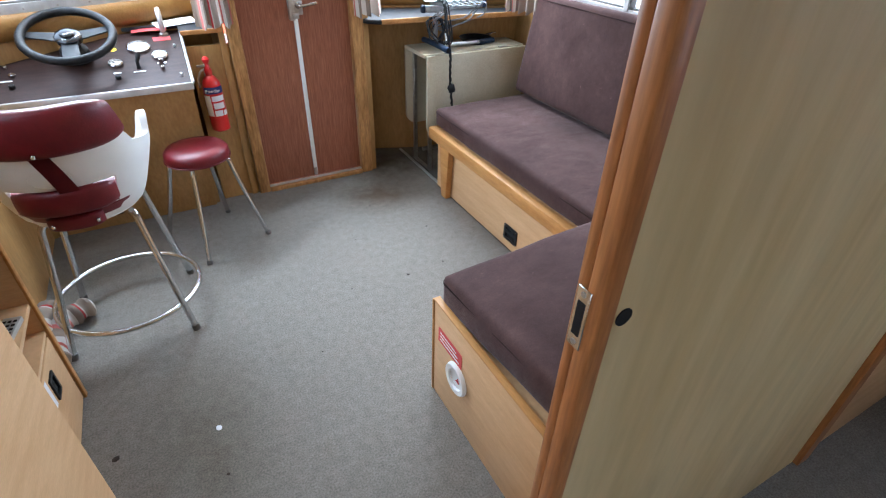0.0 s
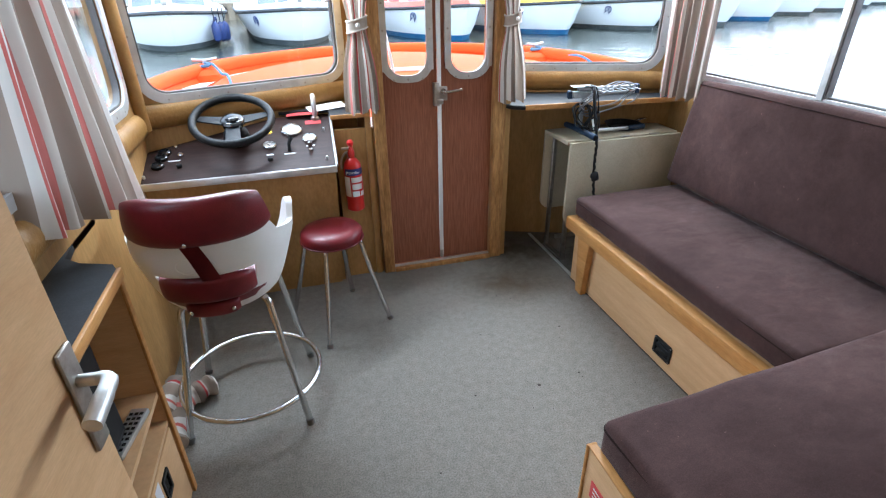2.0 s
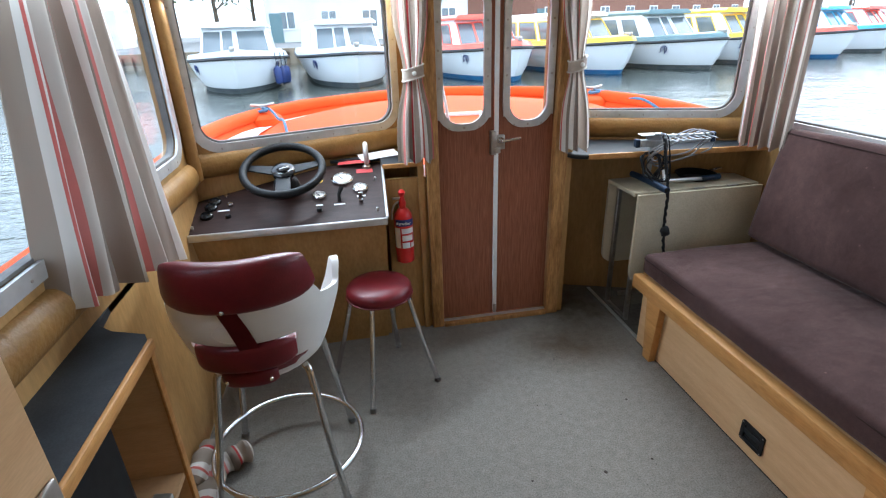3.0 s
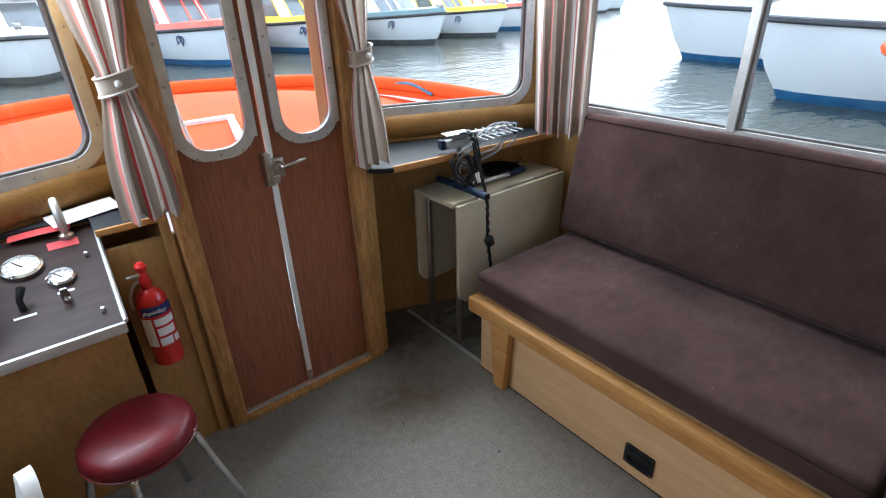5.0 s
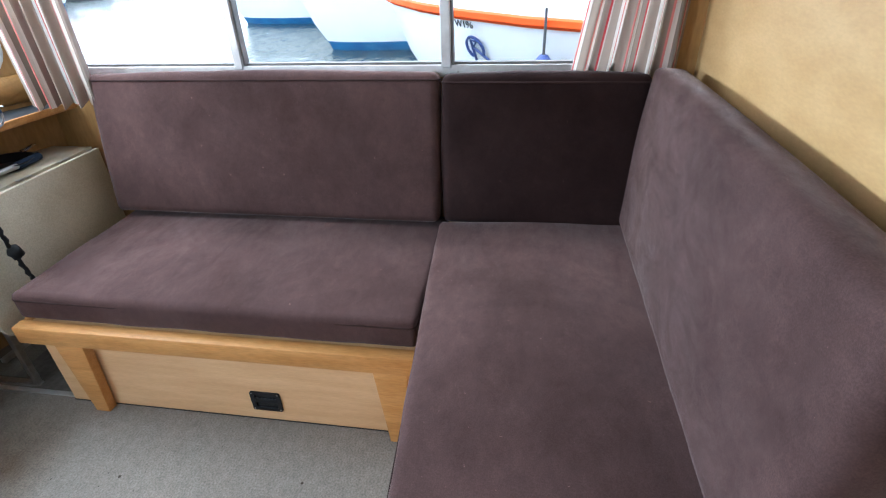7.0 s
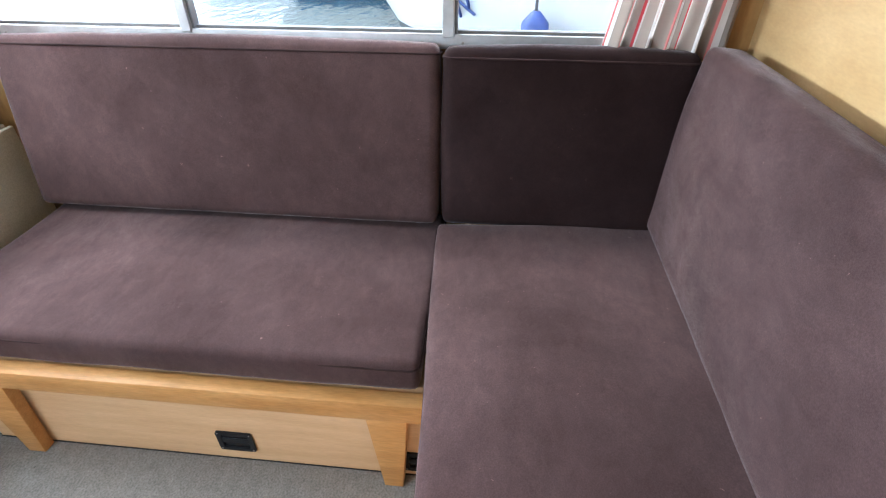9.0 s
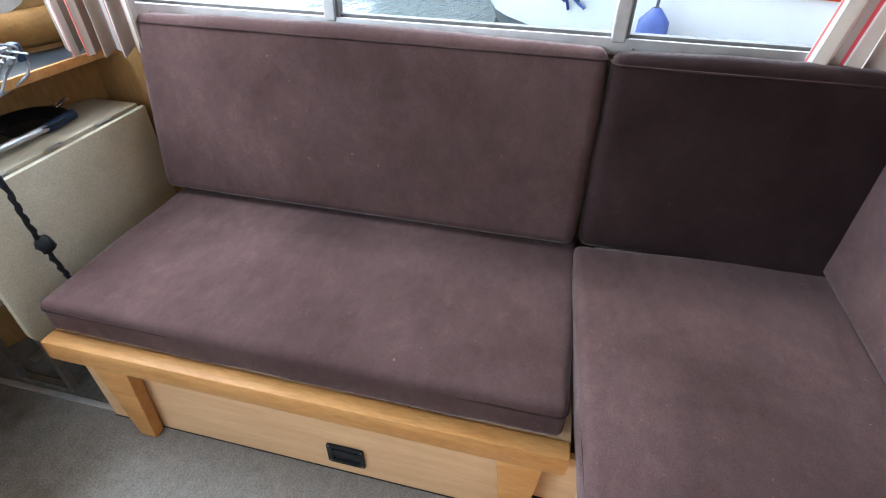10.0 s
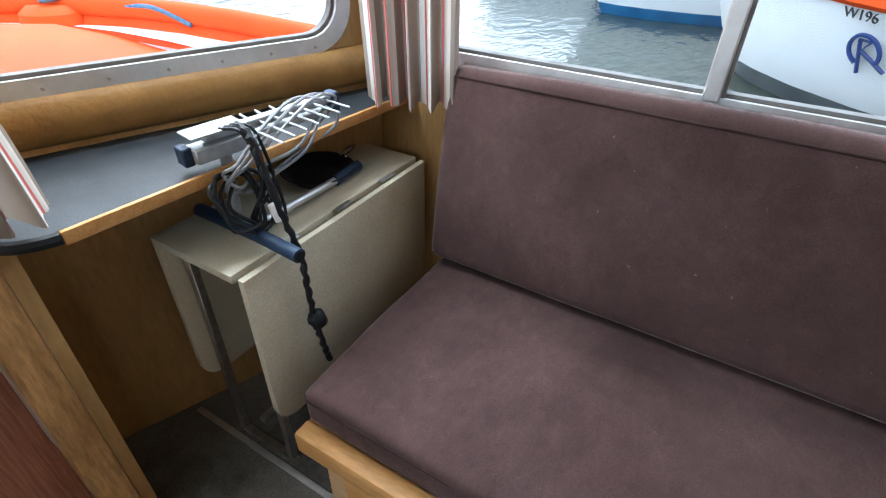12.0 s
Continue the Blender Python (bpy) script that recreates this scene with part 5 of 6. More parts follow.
# ---- curtains ----
def curtain(label, top, bottom, z0, z1, folds, depth, tie=None, width=0.5, phase=0.0, skew=0.0, start=0.0):
    """A gathered cloth between two level lines; tie: (height, share of the width, middle, slide)."""
    c = thing("curtain", label, "curtain", group="striped curtains")
    (ax_, ay_), (bx_, by_) = top
    (cx_, cy_), (dx_, dy_) = bottom
    nu, nv = 84, 40
    bm = B()
    lay = bm.loops.layers.uv.new("cloth")
    grid = []
    for k in range(nv + 1):
        v = k / nv
        z = z1 + (z0 - z1) * v
        row = []
        for i in range(nu + 1):
            u = i / nu
            pa = Vector((ax_ + (bx_ - ax_) * u, ay_ + (by_ - ay_) * u, 0))
            pb = Vector((cx_ + (dx_ - cx_) * u, cy_ + (dy_ - cy_) * u, 0))
            p = pa.lerp(pb, v)
            mid = (Vector((ax_, ay_, 0)) + Vector((bx_, by_, 0))).lerp(Vector((cx_, cy_, 0)) + Vector((dx_, dy_, 0)), v) / 2
            amp = depth * (0.7 + 0.5 * v)
            if tie:
                g = math.exp(-((z - tie[0]) / tie[3]) ** 2)
                p = p.lerp(mid + (p - mid) * tie[1], g)
                amp *= 1 - 0.55 * g
            n_ = Vector((-(by_ - ay_), bx_ - ax_, 0)).normalized()
            w = math.sin(2 * math.pi * folds * u + phase + 0.8 * noise.noise((u * 3, v * 1.5, phase))) + 0.45 * math.sin(2 * math.pi * folds * 1.7 * u + 2 * phase + 1.5 * v)
            p = p + n_ * amp * w
            p.z = z + skew * (u - 0.5) * v + 0.006 * w * v
            row.append(bm.verts.new(p))
        grid.append(row)
    for k in range(nv):
        for i in range(nu):
            f = bm.faces.new((grid[k][i], grid[k][i + 1], grid[k + 1][i + 1], grid[k + 1][i]))
            for lp, (ii, kk) in zip(f.loops, ((i, k), (i + 1, k), (i + 1, k + 1), (i, k + 1))):
                lp[lay].uv = (start + width * ii / nu / 0.34, kk / nv)
    part("cloth", bm, CURTAIN, c, "cotton with red, white and taupe stripes")
    bm = B()
    tube(bm, [(ax_, ay_, z1 + 0.004), (bx_, by_, z1 + 0.004)], 0.006, 8)
    part("curtain_wire", bm, WIRE_WHITE, c, "white curtain wire")
    if tie:
        mid = ((Vector((ax_, ay_, 0)) + Vector((bx_, by_, 0)) + Vector((cx_, cy_, 0)) + Vector((dx_, dy_, 0))) / 4)
        hw = (Vector((dx_ - cx_, dy_ - cy_, 0)).length) * tie[1] * 0.56
        d_ = Vector((bx_ - ax_, by_ - ay_, 0)).normalized()
        n_ = Vector((-d_.y, d_.x, 0))
        bm = B()
        rows = []
        for zz in np.linspace(-0.024, 0.024, 5):
            rows.append([mid + d_ * hw * math.cos(t) + n_ * 0.042 * math.sin(t) + Vector((0, 0, tie[0] + zz + 0.012 * math.cos(t))) for t in np.linspace(0, 2 * math.pi, 25)[:-1]])
        loft(bm, rows, True)
        tb = part("tie_back", bm, TAUPE, c, "taupe cotton tie-back")
        for zz in (-0.024, 0.024):
            part("tie_hem", tube(B(), [mid + d_ * hw * math.cos(t) + n_ * 0.044 * math.sin(t) + Vector((0, 0, tie[0] + zz + 0.012 * math.cos(t))) for t in np.linspace(0, 2 * math.pi, 25)[:-1]], 0.004, 6, True), PALE_CLOTH, tb)
        bm = B()
        bmesh.ops.create_uvsphere(bm, u_segments=12, v_segments=8, radius=0.010, matrix=Matrix.Translation(mid - n_ * 0.044 + Vector((0, 0, tie[0] + 0.0))))
        part("button", bm, WHITE_PLASTIC, tb)
    return c


TAUPE = material("taupe_cotton", (0.36, 0.30, 0.25), 0.9, color2=(0.42, 0.36, 0.30), scale=30, bump=0.3, bump_scale=500)
PALE_CLOTH = material("pale_cotton", (0.52, 0.47, 0.42), 0.9, color2=(0.58, 0.53, 0.48), scale=30, bump=0.3, bump_scale=500)
curtain("long striped curtain gathered beside the port side window", ((-1.24, 2.61), (-1.235, 3.02)), ((-1.27, 2.46), (-1.14, 2.87)), 0.945, 1.78, 5, 0.026, width=0.80, phase=0.4, skew=-0.05)
curtain("striped curtain tied back beside the bow doors", ((-0.36, 3.71), (-0.20, 3.71)), ((-0.375, 3.695), (-0.20, 3.695)), 0.955, 1.78, 3, 0.020, (1.355, 0.50, 0, 0.15), 0.42, 1.1, start=0.42)
curtain("striped curtain tied back beside the bow doors", ((0.40, 3.70), (0.55, 3.72)), ((0.43, 3.685), (0.60, 3.695)), 0.955, 1.78, 3, 0.018, (1.36, 0.45, 0, 0.15), 0.40, 2.3, start=0.30)
curtain("striped curtain hanging in the forward corner of the cabin", ((1.335, 3.64), (1.46, 3.40)), ((1.36, 3.62), (1.44, 3.38)), 0.945, 1.78, 5, 0.020, None, 0.62, 0.7, start=0.1)
curtain("striped curtain hanging at the aft end of the side window", ((1.49, 1.44), (1.49, 1.20)), ((1.492, 1.57), (1.492, 1.22)), 1.02, 1.78, 5, 0.018, None, 0.95, 1.9, start=0.3)

# rolled striped cloth on the floor
roll = thing("rolled_curtain", "rolled-up striped curtain lying on the floor by the cabinet", "curtain", (-1.17, 2.76, 0.0))
for k, (pa, pb, r, st) in enumerate((((-0.04, -0.12, 0.045), (-0.045, 0.12, 0.05), 0.046, 0.1), ((-0.03, 0.13, 0.05), (0.075, 0.20, 0.055), 0.042, 0.55), ((-0.06, 0.20, 0.10), (-0.09, 0.02, 0.085), 0.040, 0.8))):
    bm = B()
    lay = bm.loops.layers.uv.new("cloth")
    pa, pb = Vector(pa), Vector(pb)
    d_ = (pb - pa).normalized()
    u_ = d_.cross(Vector((0, 0, 1))).normalized()
    w_ = u_.cross(d_)
    rows = []
    for i in range(13):
        rad = r * (1 + 0.13 * math.sin(i * 1.3 + k)) * (0.75 if i in (0, 12) else 1)
        rows.append([bm.verts.new(pa.lerp(pb, i / 12) + (u_ * math.cos(t) + w_ * math.sin(t)) * rad * (1 + 0.08 * math.sin(3 * t + i))) for t in np.linspace(0, 2 * math.pi, 17)[:-1]])
    for i in range(12):
        for j in range(16):
            f = bm.faces.new((rows[i][j], rows[i][(j + 1) % 16], rows[i + 1][(j + 1) % 16], rows[i + 1][j]))
            for lp, ii in zip(f.loops, (i, i, i + 1, i + 1)):
                lp[lay].uv = (st + ii / 12 * 0.7, 0)
    bm.faces.new(rows[0][::-1])
    bm.faces.new(rows[-1])
    part("roll", bm, CURTAIN, roll, "striped cotton roll")

# crumbs and scraps on the carpet
random.seed(11)
for i, (x, y, r, mt) in enumerate(((0.497, 2.95, 0.006, DIRT), (0.42, 2.62, 0.006, DIRT), (0.22, 2.60, 0.008, DIRT), (-0.72, 2.12, 0.011, WHITE_CARD), (-0.72, 1.93, 0.006, DIRT), (-0.06, 2.62, 0.005, DIRT), (-1.03, 2.15, 0.012, DIRT), (0.10, 3.0, 0.004, DIRT), (-0.3, 2.3, 0.004, DIRT), (0.55, 2.35, 0.005, DIRT), (0.3, 3.3, 0.005, DIRT))):
    bm = B()
    bmesh.ops.create_icosphere(bm, subdivisions=1, radius=r)
    for v in bm.verts:
        v.co.x *= 1.0 + random.uniform(-0.3, 0.4)
        v.co.z = max(0, v.co.z * 0.45) + 0.0005
    cr = part("crumb", bm, mt)
    cr.matrix_basis = pose(x, y, 0, 0, 0, 40 * i)
    tagged(cr, "small white paper scrap on the carpet" if mt is WHITE_CARD else "small dark crumb of dirt on the carpet", "debris", "crumbs on the carpet")

first_crumb = None
for i in range(34):
    m = pose(random.uniform(0.05, 0.70), random.uniform(2.45, 3.55), 0, 0, 0, random.uniform(0, 360)) @ Matrix.Scale(random.uniform(0.5, 1.2), 4)
    if first_crumb is None:
        bm = B()
        bmesh.ops.create_icosphere(bm, subdivisions=1, radius=0.0035)
        for v in bm.verts:
            v.co.z = max(0, v.co.z * 0.5) + 0.0004
        first_crumb = tagged(part("crumb", bm, DIRT), "tiny dark speck of grit on the carpet", "debris", "crumbs on the carpet")
        first_crumb.matrix_basis = m
    else:
        copy_thing(first_crumb, m)

# ---- outside: the boat's own bow ----
WL = 0.10
hull = thing("foredeck", "orange foredeck with white side decks and low toe rail", "boat deck", (0.17, 4.1, 0))


def half_beam(y):
    """Half the deck's width at y ahead of the front bulkhead."""
    q = max(0.0, min(1.0, (y - 0.3) / 2.15))
    return 1.80 * max(0.0, 1 - q ** 2.7) ** 0.55


YS = [-6.0, -2.0, -0.5, 0.0, 0.3, 0.7, 1.0, 1.3, 1.6, 1.8, 2.0, 2.15, 2.28, 2.36, 2.42, 2.45]
def rim(y, inset, z):
    h = max(0.0, half_beam(y) - inset)
    return h, y - inset * (1 if y > 2.0 else 0.3 if y > 1.3 else 0), z
def ring_at(inset, z, ys=YS):
    pts = [Vector((-h, yy, zz)) for h, yy, zz in (rim(y, inset, z) for y in ys)]
    return pts + [Vector((-p.x, p.y, p.z)) for p in pts[-2::-1]]
def sheer(y):
    return 0.86 + 0.045 * max(0, y) / 2.45
FORE = [y for y in YS if y >= 0.0]
def strip(a_in, za, b_in, zb, mat, name, label=""):
    bm = B()
    ra = [Vector((p.x, p.y, sheer(p.y) + za)) for p in ring_at(a_in, 0, FORE)]
    rb = [Vector((p.x, p.y, sheer(p.y) + zb)) for p in ring_at(b_in, 0, FORE)]
    loft(bm, [ra, rb])
    return part(name, bm, mat, hull, label)
bm = B()
loft(bm, [[Vector((p.x * 0.86, p.y - 0.12, -0.5)) for p in ring_at(0.1, 0)], [Vector((p.x, p.y, sheer(p.y) - 0.02)) for p in ring_at(0.0, 0)]])
part("hull_side", bm, GELCOAT, hull, "white hull side")
part("transom", box(B(), -1.75, 1.75, -5.99, -5.95, -0.5, 0.84), GELCOAT, hull)
part("toe_rail", tube(B(), [Vector((p.x, p.y, sheer(p.y) + 0.045)) for p in ring_at(0.05, 0)], 0.052, 10), ORANGE, hull, "rounded orange toe rail")
strip(0.06, 0.03, 0.11, -0.03, ORANGE, "rail_inside")
strip(0.11, -0.03, 0.34, -0.02, GELCOAT, "side_deck", "white side deck")
strip(0.34, -0.02, 0.40, 0.03, ORANGE, "coaming")
bm = B()
ra = [Vector((p.x, p.y, sheer(p.y) + 0.03)) for p in ring_at(0.40, 0, FORE)]
n2 = len(ra) // 2
loft(bm, [[ra[i].lerp(ra[-1 - i], t) + Vector((0, 0, 0.05 * math.sin(math.pi * t) - 0.10 * max(0, (1.2 - ra[i].y)) / 1.2)) for t in np.linspace(0, 1, 9)] for i in range(n2)])
part("deck", bm, ORANGE, hull, "smooth orange foredeck")
part("hatch_strip", box(B(), -0.30, 0.25, 0.955, 0.995, 0.88, 0.957, 0.003), WHITE_PAINT, hull, "white hatch edging")
part("hatch_strip", box(B(), -0.02, 0.02, 0.0, 0.74, 0.86, 0.945, 0.003, 2, Matrix.Translation((0.06, 0.24, 0)) @ Matrix.Rotation(radians(-13), 4, "Z")), WHITE_PAINT, hull, "white hatch edging")
part("stay", tube(B(), [(-0.152, 0.23, 0.90), (-0.168, 0.31, 1.08), (-0.184, 0.40, 1.257)], 0.009, 8), WIRE_WHITE, hull, "thin white stay rope")
for sx in (-1, 1):
    x, y = sx * 1.42, 1.62
    z = sheer(y)
    pad = part("cleat_pad", lathe(B(), [(0.15, -0.03), (0.14, 0.02), (0.10, 0.05), (0, 0.055)], 24, Matrix.Translation((x, y, z))), ORANGE, hull, "raised orange cleat pad")
    part("cleat", tube(B(), [(x - 0.09, y - 0.02, z + 0.125), (x - 0.03, y, z + 0.115), (x + 0.03, y, z + 0.115), (x + 0.09, y + 0.02, z + 0.125)], 0.012, 8), DULL_STEEL, pad, "steel cleat")
    part("cleat_stem", rod(B(), (x, y, z + 0.05), (x, y, z + 0.115), 0.022), DULL_STEEL, pad)
    rp = smooth_line([(x, y - 0.02, z + 0.10), (x + 0.04, y - 0.06, z + 0.085), (x - 0.05, y - 0.04, z + 0.075), (x + 0.02, y + 0.03, z + 0.09), (x + 0.08, y - 0.10, z + 0.08), (x + 0.14, y - 0.25, z + 0.04), (x + 0.20, y - 0.48, z + 0.06), (x + 0.24, y - 0.70, z + 0.0)], 6)
    part("mooring_rope", tube(B(), rp, 0.011, 8), ROPE_BLUE, pad, "faded blue mooring rope")
for sx, xx in ((-1, X0 - 0.05), (1, X1 + 0.05)):
    bm = B()
    box(bm, min(xx, 0.17 + sx * 1.78) - 0.17, max(xx, 0.17 + sx * 1.78) - 0.17, -5.5, 0.2, 0.80, 0.84)
    part("side_walk", bm, GELCOAT, hull, "white side deck")

# ---- water, bank, sky line ----
bm = B()
well = [(p.x + 0.17, p.y + 4.1) for p in ring_at(0.22, 0, [y for y in YS if y > -5.9])]
well = [(well[0][0], -1.86)] + well + [(well[-1][0], -1.86)]
holed(bm, [(-400, -400), (400, -400), (400, 400), (-400, 400)], [well], WL - 0.05, WL)
tagged(part("water", bm, WATER, smooth=False), "rippled grey-green harbour water reflecting the sky", "water", kind="structure")


def cruiser(at, heading, label, cabin, band, boot, length=9.0, beam=3.3, top=None, mark=True, scale_z=1.0, group="moored hire boats", edge=None, reg="", frames=None, fenders=(0.26, 0.6), fender_sides=(-1, 1)):
    """A moored motor cruiser; its bow tip is at `at` and points along heading (degrees from +x)."""
    b = thing("motor_boat", label, "boat", (at[0], at[1], WL), heading, group)
    us = [0, 0.02, 0.05, 0.1, 0.16, 0.24, 0.34, 0.45, 0.6, 0.8, 1.0]
    hb = lambda u: beam / 2 * (1 - max(0, 1 - u / 0.42) ** 2.2) ** 0.75 if u < 0.42 else beam / 2 * (1 - 0.06 * (u - 0.42))
    sh_z = lambda u: (0.92 + 0.22 * (1 - u) ** 3) * scale_z
    def pt(u, side, lev):
        z = (-0.3, 0.0, 0.13, 0.42 * scale_z, sh_z(u))[lev]
        w = hb(u) * (0.55, 0.74, 0.78, 0.88, 1.0)[lev]
        x = -length * u - (0.75, 0.55, 0.48, 0.30, 0.0)[lev] * (1 - u) ** 4 * scale_z
        return Vector((x, side * w, z))
    def skin(l0, l1, name, mat, lb=""):
        bm = B()
        for sd in (-1, 1):
            loft(bm, [[pt(u, sd, l) for u in us] for l in range(l0, l1 + 1)])
        loft(bm, [[pt(1.0, sd, l) for sd in (-1, 1)] for l in range(l0, l1 + 1)])
        return part(name, bm, mat, b, lb)
    skin(0, 2, "boot_top", boot, "painted waterline band")
    hs = skin(2, 4, "hull", GELCOAT, "white glass-fibre hull")
    line = [pt(u, -1, 4) for u in us][::-1] + [pt(u, 1, 4) for u in us][1:]
    part("rubbing_strake", tube(B(), [p + Vector((0, 0, -0.02)) for p in line], 0.045, 6), edge or TRIM_DARK, b, "rubbing strake round the deck edge")
    bm = B()
    loft(bm, [[pt(u, -1, 4) + Vector((0, 0.0, 0.02)) for u in us], [pt(u, -1, 4) * 1 + Vector((-0.03, 0.06, 0.14)) if u > 0 else pt(u, -1, 4) + Vector((-0.08, 0, 0.14)) for u in us],
              [Vector((pt(u, 1, 4).x - 0.05, 0, sh_z(u) + 0.20)) for u in us],
              [pt(u, 1, 4) + Vector((-0.03, -0.06, 0.14)) if u > 0 else pt(u, 1, 4) + Vector((-0.08, 0, 0.14)) for u in us], [pt(u, 1, 4) + Vector((0, 0, 0.02)) for u in us]])
    part("deck", bm, band, b, "painted deck edge and foredeck")
    # wheelhouse with raked front and coloured roof
    x0, x1, w0, w1, z0, z1 = -0.24 * length, -0.90 * length, beam * 0.40, beam * 0.36, 0.98 * scale_z, 2.02 * scale_z
    fx = 0.75
    bm = B()
    rows = [[(x0, -w0 * 0.86, z0), (x0 + 0.12, 0, z0), (x0, w0 * 0.86, z0), (x1, w0, z0), (x1, -w0, z0)],
            [(x0 - fx, -w1 * 0.84, z1), (x0 - fx + 0.10, 0, z1), (x0 - fx, w1 * 0.84, z1), (x1 + 0.1, w1, z1), (x1 + 0.1, -w1, z1)]]
    loft(bm, [[Vector(p) for p in r] for r in rows], True, True)
    house = part("wheelhouse", bm, cabin, b, "painted wheelhouse", smooth=False)
    P = lambda r, i: Vector(rows[r][i])
    def pane_on(a, bq, c, d, u0, u1, v0, v1, off, frame_mat):
        """A framed window on the face a b (foot) to d c (head)."""
        q = lambda u, v: a.lerp(bq, u).lerp(d.lerp(c, u), v)
        n_ = (bq - a).cross(d - a).normalized()
        if n_.dot((a + c) / 2 - Vector(((x0 + x1) / 2, 0, (z0 + z1) / 2))) < 0:
            n_ = -n_
        e = 0.035
        du, dv = e / (bq - a).length, e / (d - a).length
        o = [q(u, v) + n_ * off for u, v in ((u0 - du, v0 - dv), (u1 + du, v0 - dv), (u1 + du, v1 + dv), (u0 - du, v1 + dv))]
        i_ = [q(u, v) + n_ * off for u, v in ((u0, v0), (u1, v0), (u1, v1), (u0, v1))]
        bm = B()
        loft(bm, [[p - n_ * off for p in o], o, i_, [p - n_ * off * 0.7 for p in i_]], True)
        w_ = part("window", bm, frame_mat, house, "framed wheelhouse window", smooth=False)
        bm = B()
        vs = [bm.verts.new(p - n_ * off * 0.6) for p in i_]
        bm.faces.new(vs)
        part("pane", bm, BOAT_GLASS, w_, smooth=False)
    fm = frames or edge or (WHITE_PAINT if cabin in (GELCOAT, PALE_GREY) else cabin)
    for i, j in ((0, 1), (1, 2)):
        pane_on(P(0, i), P(0, j), P(1, j), P(1, i), 0.08, 0.58 if i == 0 else 0.92, 0.16, 0.86, 0.03, fm)
        pane_on(P(0, i), P(0, j), P(1, j), P(1, i), 0.64 if i == 0 else 0.08, 0.94 if i == 0 else 0.36, 0.10, 0.88, 0.03, fm) if i == 0 else None
    for i, j in ((2, 3), (4, 0)):
        for u0, u1 in (((0.10, 0.24), (0.29, 0.50), (0.55, 0.75)) if i == 2 else ((0.25, 0.45), (0.50, 0.71), (0.76, 0.90))):
            pane_on(P(0, i), P(0, j), P(1, j), P(1, i), u0, u1, 0.22, 0.84, 0.025, fm)
    bm = B()
    rf = [(x0 - fx + 0.28, -w1 * 0.9), (x0 - fx + 0.42, 0), (x0 - fx + 0.28, w1 * 0.9), (x1, w1 * 1.03), (x1, -w1 * 1.03)]
    loft(bm, [[Vector((x, y, z1)) for x, y in rf], [Vector((x, y, z1 + 0.06)) for x, y in rf], [Vector((x * 0.97 - 0.1, y * 0.86, z1 + 0.14)) for x, y in rf]], True, True)
    part("roof", bm, top or cabin, house, "painted wheelhouse roof")
    part("bow_fitting", box(B(), -0.35, -0.08, -0.06, 0.06, sh_z(0) + 0.12, sh_z(0) + 0.24, 0.02), DULL_STEEL, b)
    for u in fenders:
        for sd in fender_sides:
            p = pt(u, sd, 4)
            f = part("fender", lathe(B(), [(0, -0.75), (0.09, -0.68), (0.11, -0.5), (0.10, -0.32), (0.03, -0.24), (0, -0.24)], 14, Matrix.Translation(p + Vector((0, sd * 0.06, 0)))), LOGO, b, "navy plastic fender")
            part("fender_rope", rod(B(), p + Vector((0, sd * 0.06, -0.25)), p + Vector((0, sd * 0.05, 0.1)), 0.012, seg=6), TRIM_DARK, f)
    if mark:
        for sd in (-1, 1):
            u = 0.17
            p = pt(u, sd, 3).lerp(pt(u, sd, 4), 0.42 if reg else 0.55)
            t1 = (pt(u + 0.02, sd, 4) - pt(u - 0.02, sd, 4)).normalized()
            t2 = (pt(u, sd, 4) - pt(u, sd, 3)).normalized()
            n_ = t1.cross(t2) * (1 if (t1.cross(t2)).y * sd > 0 else -1)
            c_ = p + n_.normalized() * 0.03
            mk = part("mark", tube(B(), [c_ + t1 * 0.10 * math.cos(t) + t2 * 0.10 * math.sin(t) for t in np.linspace(-0.6, 4.2, 18)], 0.014, 5), LOGO, b, "round dark blue painted mark")
            part("mark_stroke", tube(B(), [c_ - t2 * 0.15 - t1 * 0.03, c_ + t2 * 0.07 - t1 * 0.03, c_ + t2 * 0.065 + t1 * 0.04, c_ - t1 * 0.02, c_ - t2 * 0.10 + t1 * 0.14], 0.013, 5), LOGO, mk)
            if not reg:
                part("name_bar", tube(B(), [c_ + t2 * 0.25 - t1 * 0.13, c_ + t2 * 0.25 + t1 * 0.13], 0.02, 5), TRIM_DARK, mk)
    if reg:
        u = 0.165 if mark else 0.12
        p = pt(u, 1, 3).lerp(pt(u, 1, 4), 0.82 if mark else 0.72)
        t1 = (pt(u - 0.02, 1, 4) - pt(u + 0.02, 1, 4)).normalized() * -1
        t2 = (pt(u, 1, 4) - pt(u, 1, 3)).normalized()
        n_ = t1.cross(t2).normalized()
        t2 = n_.cross(t1)
        o = p + n_ * 0.035
        writing(reg, 0.088, TRIM_DARK, Matrix(((t1.x, t2.x, n_.x, o.x), (t1.y, t2.y, n_.y, o.y), (t1.z, t2.z, n_.z, o.z), (0, 0, 0, 1))), "registration", b, 0.004)
    return b


